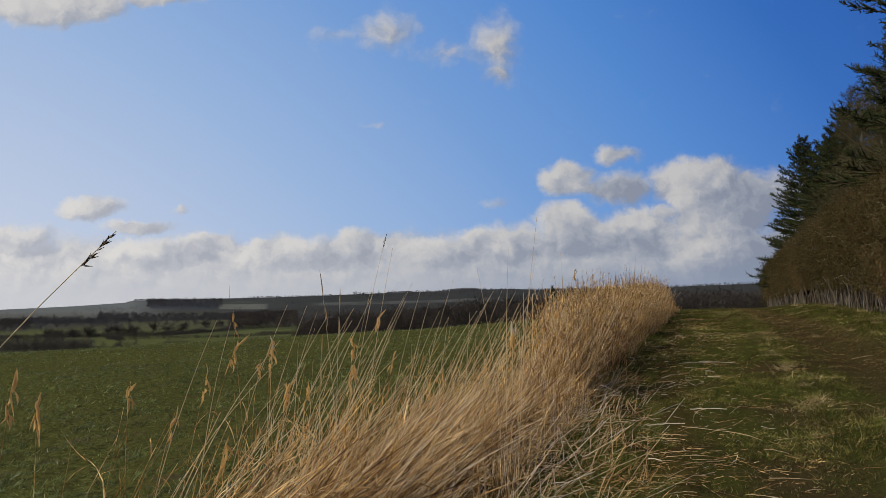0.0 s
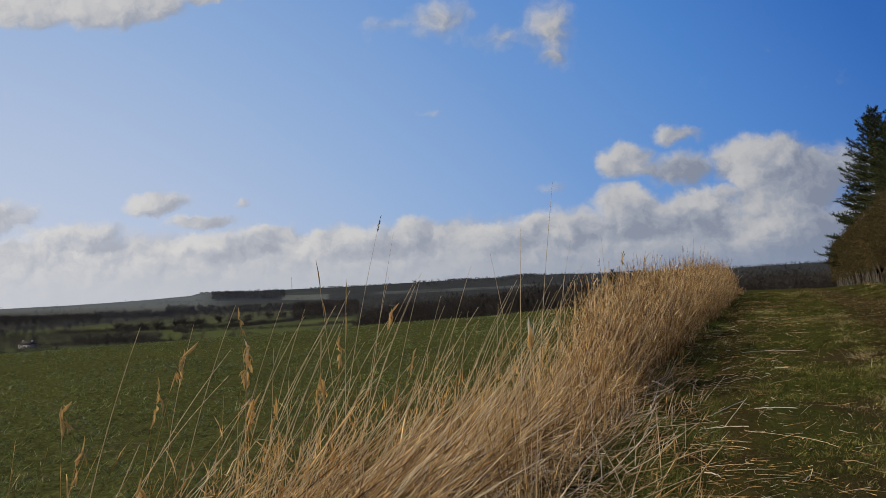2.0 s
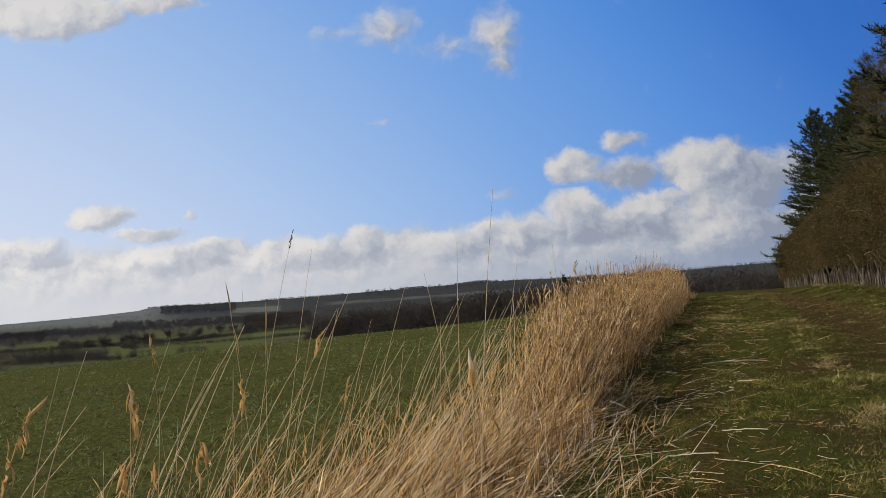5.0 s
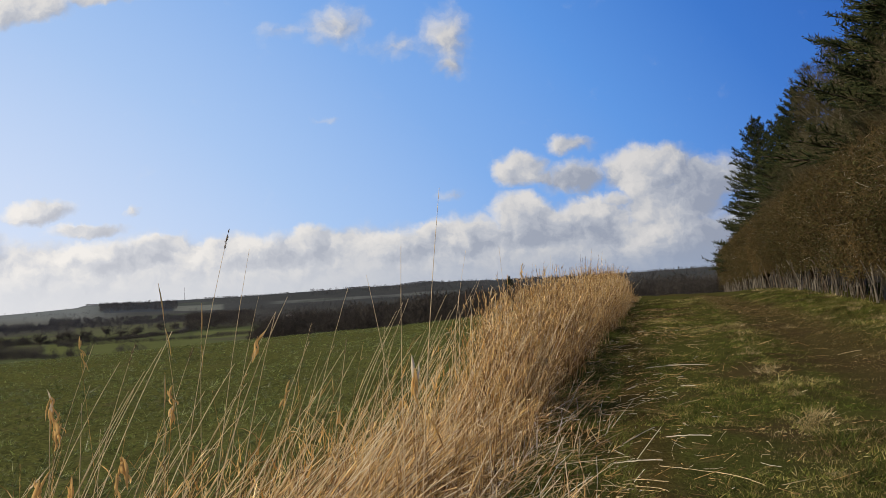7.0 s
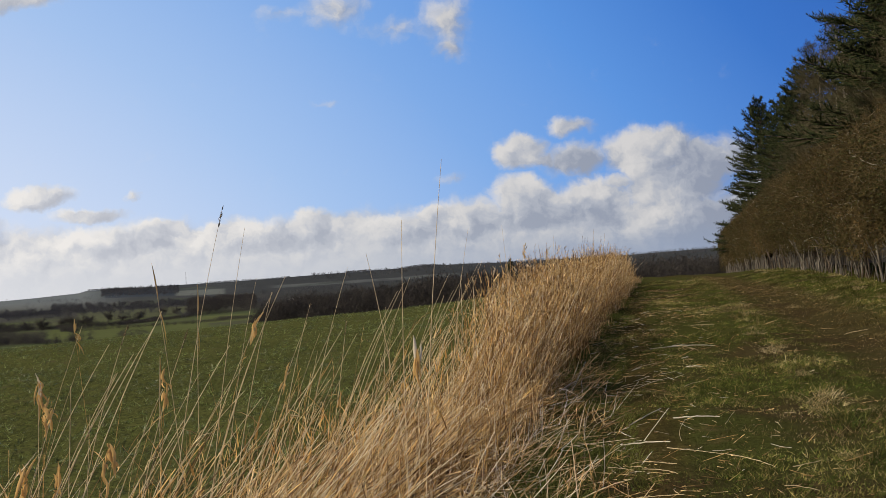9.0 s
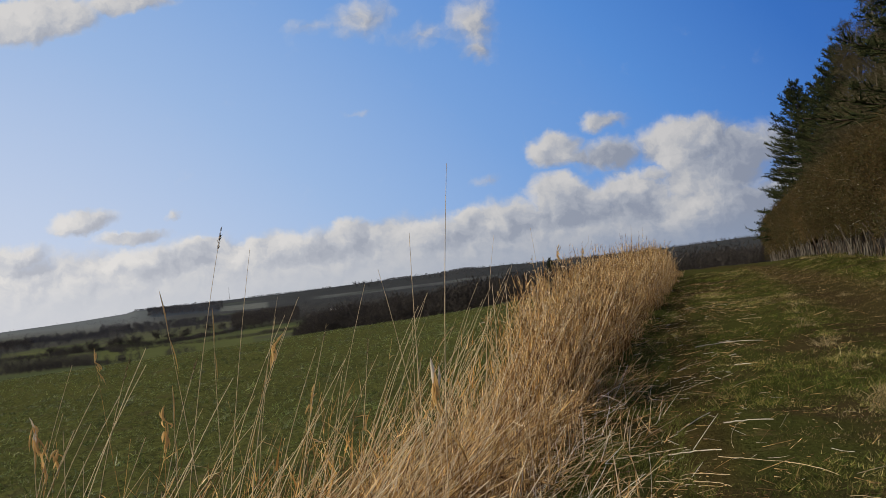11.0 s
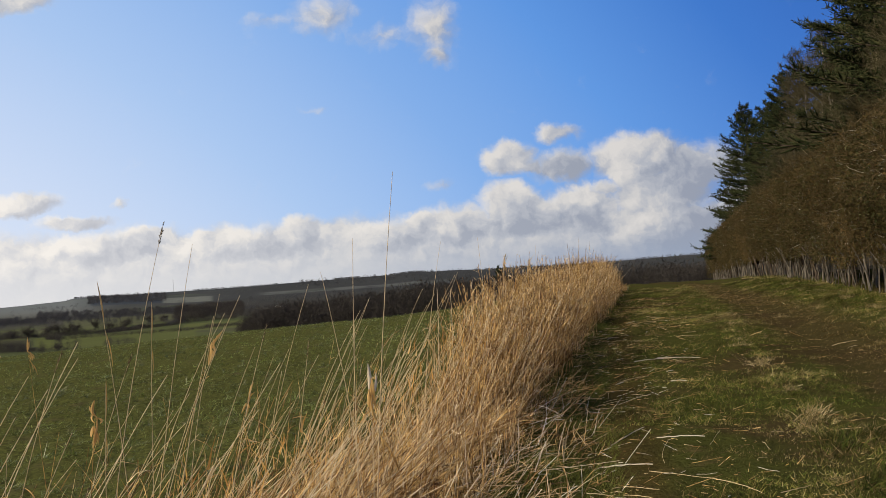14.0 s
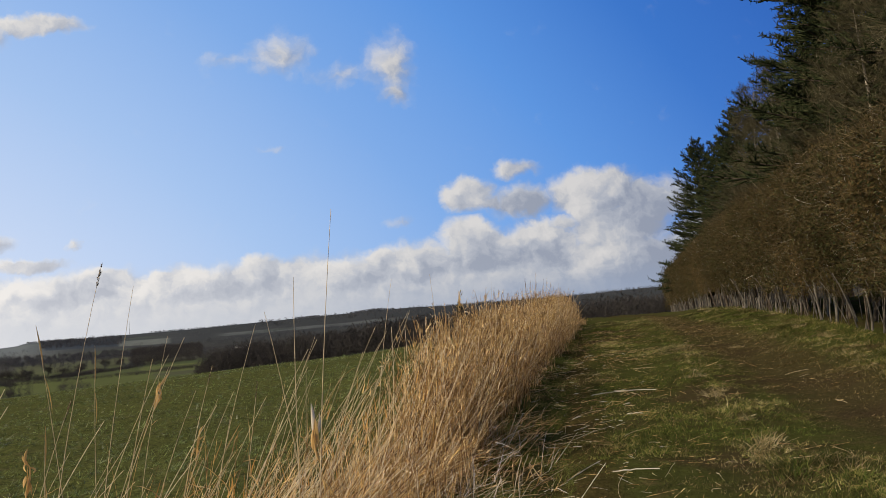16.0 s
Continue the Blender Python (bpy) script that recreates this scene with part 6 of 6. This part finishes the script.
# ---- farmhouses and a mast, far off ----
M_RENDER = material("white_render", bark_colour((0.26, 0.255, 0.24), (0.38, 0.37, 0.345), 0.6), 0.9)
M_SLATE = material("slate_roof", bark_colour((0.045, 0.043, 0.042), (0.085, 0.080, 0.078), 1.5), 1.0, spec=0.0)
M_PANE = material("window_glass", bark_colour((0.02, 0.022, 0.025), (0.05, 0.055, 0.06), 1.0), 0.1, spec=0.5)
M_STEEL = material("mast_steel", bark_colour((0.16, 0.16, 0.17), (0.26, 0.26, 0.27), 0.3), 0.6)


def box(x0, x1, y0, y1, z0, z1):
    v = np.array([(x, y, z) for z in (z0, z1) for y in (y0, y1) for x in (x0, x1)], float)
    return v, [np.array([(0, 2, 3, 1), (4, 5, 7, 6), (0, 1, 5, 4), (1, 3, 7, 5), (3, 2, 6, 7), (2, 0, 4, 6)])]


def farmhouse(a, d, long_, turn):
    x, y = a * d, d
    house = tagged(new("farmhouse"), "small white farmhouse with a slate roof in the valley", "house", "farmhouses in the valley")
    house.matrix_basis = pose(x, y, float(ground(x, y)) + 0.2, 0, 0, turn)
    L, W, H, R = long_ / 2, 3.0, 2.7, 4.6
    part("wall", [(*box(-L, L, -W, W, -1.5, H), 0)], [M_RENDER], house)
    e = 0.35
    v = np.array([(-L - e, -W - e, H - 0.2), (L + e, -W - e, H - 0.2), (L + e, W + e, H - 0.2), (-L - e, W + e, H - 0.2), (-L - e, 0, R), (L + e, 0, R)], float)
    part("roof", [(v, [np.array([(0, 1, 5, 4), (2, 3, 4, 5), (0, 3, 2, 1)]), np.array([(0, 4, 3), (1, 2, 5)])], 0)], [M_SLATE], house)
    for s in (-1, 1):
        part("chimney", [(*box(s * L * 0.85 - 0.5, s * L * 0.85 + 0.5, -0.5, 0.5, R - 1.0, R + 0.7), 0)], [M_RENDER], house)
    for k in range(4):
        wx = -L + (k + 0.5) * 2 * L / 4
        for wz in (0.7,):
            window = part("window", [(*box(wx - 0.4, wx + 0.4, -W - 0.05, -W + 0.02, wz, wz + 1.1), 0)], [M_PANE], house)
            part("sill", [(*box(wx - 0.5, wx + 0.5, -W - 0.14, -W + 0.02, wz - 0.12, wz - 0.01), 0)], [M_SLATE], window)


farmhouse(-0.556, 600, 15, -34)
farmhouse(-0.122, 2100, 30, 10)
farmhouse(-0.115, 1250, 16, -15)


def lattice_mast(a, d, tall):
    x, y = a * d, d
    z = float(ground(x, y))
    mast = tagged(new("radio_mast"), "thin grey lattice radio mast on the far hilltop", "mast")
    mast.location = (x, y, z)
    for k in range(3):
        t = 2 * np.pi * k / 3
        p = on_curve((1.6 * np.cos(t), 1.6 * np.sin(t), -1), (0.5 * np.cos(t), 0.5 * np.sin(t), tall), (0, 0, 0), 3)
        part("leg", [(*tube(p, 0.35, 0.2, 4), 0)], [M_STEEL], mast)
    for k in range(12):
        zz = tall * (k + 0.5) / 12
        rr = 1.6 - 1.1 * zz / tall
        ring = [(rr * np.cos(2 * np.pi * j / 3), rr * np.sin(2 * np.pi * j / 3), zz) for j in (0, 1, 2, 0)]
        part("brace", [(*tube(ring, 0.15, 0.15, 4), 0)], [M_STEEL], mast)


lattice_mast(-0.2412, 4000, 58)


# ---- one dark spruce that tops the wood ----
lone = copy_thing(spruce_a, pose(41.4, 330, float(ground(41.4, 330))))
lone.scale = (1.3, 1.3, 2.02)
tagged(lone, "dark conifer rising above the bare woodland", "tree", "conifers in the wood")
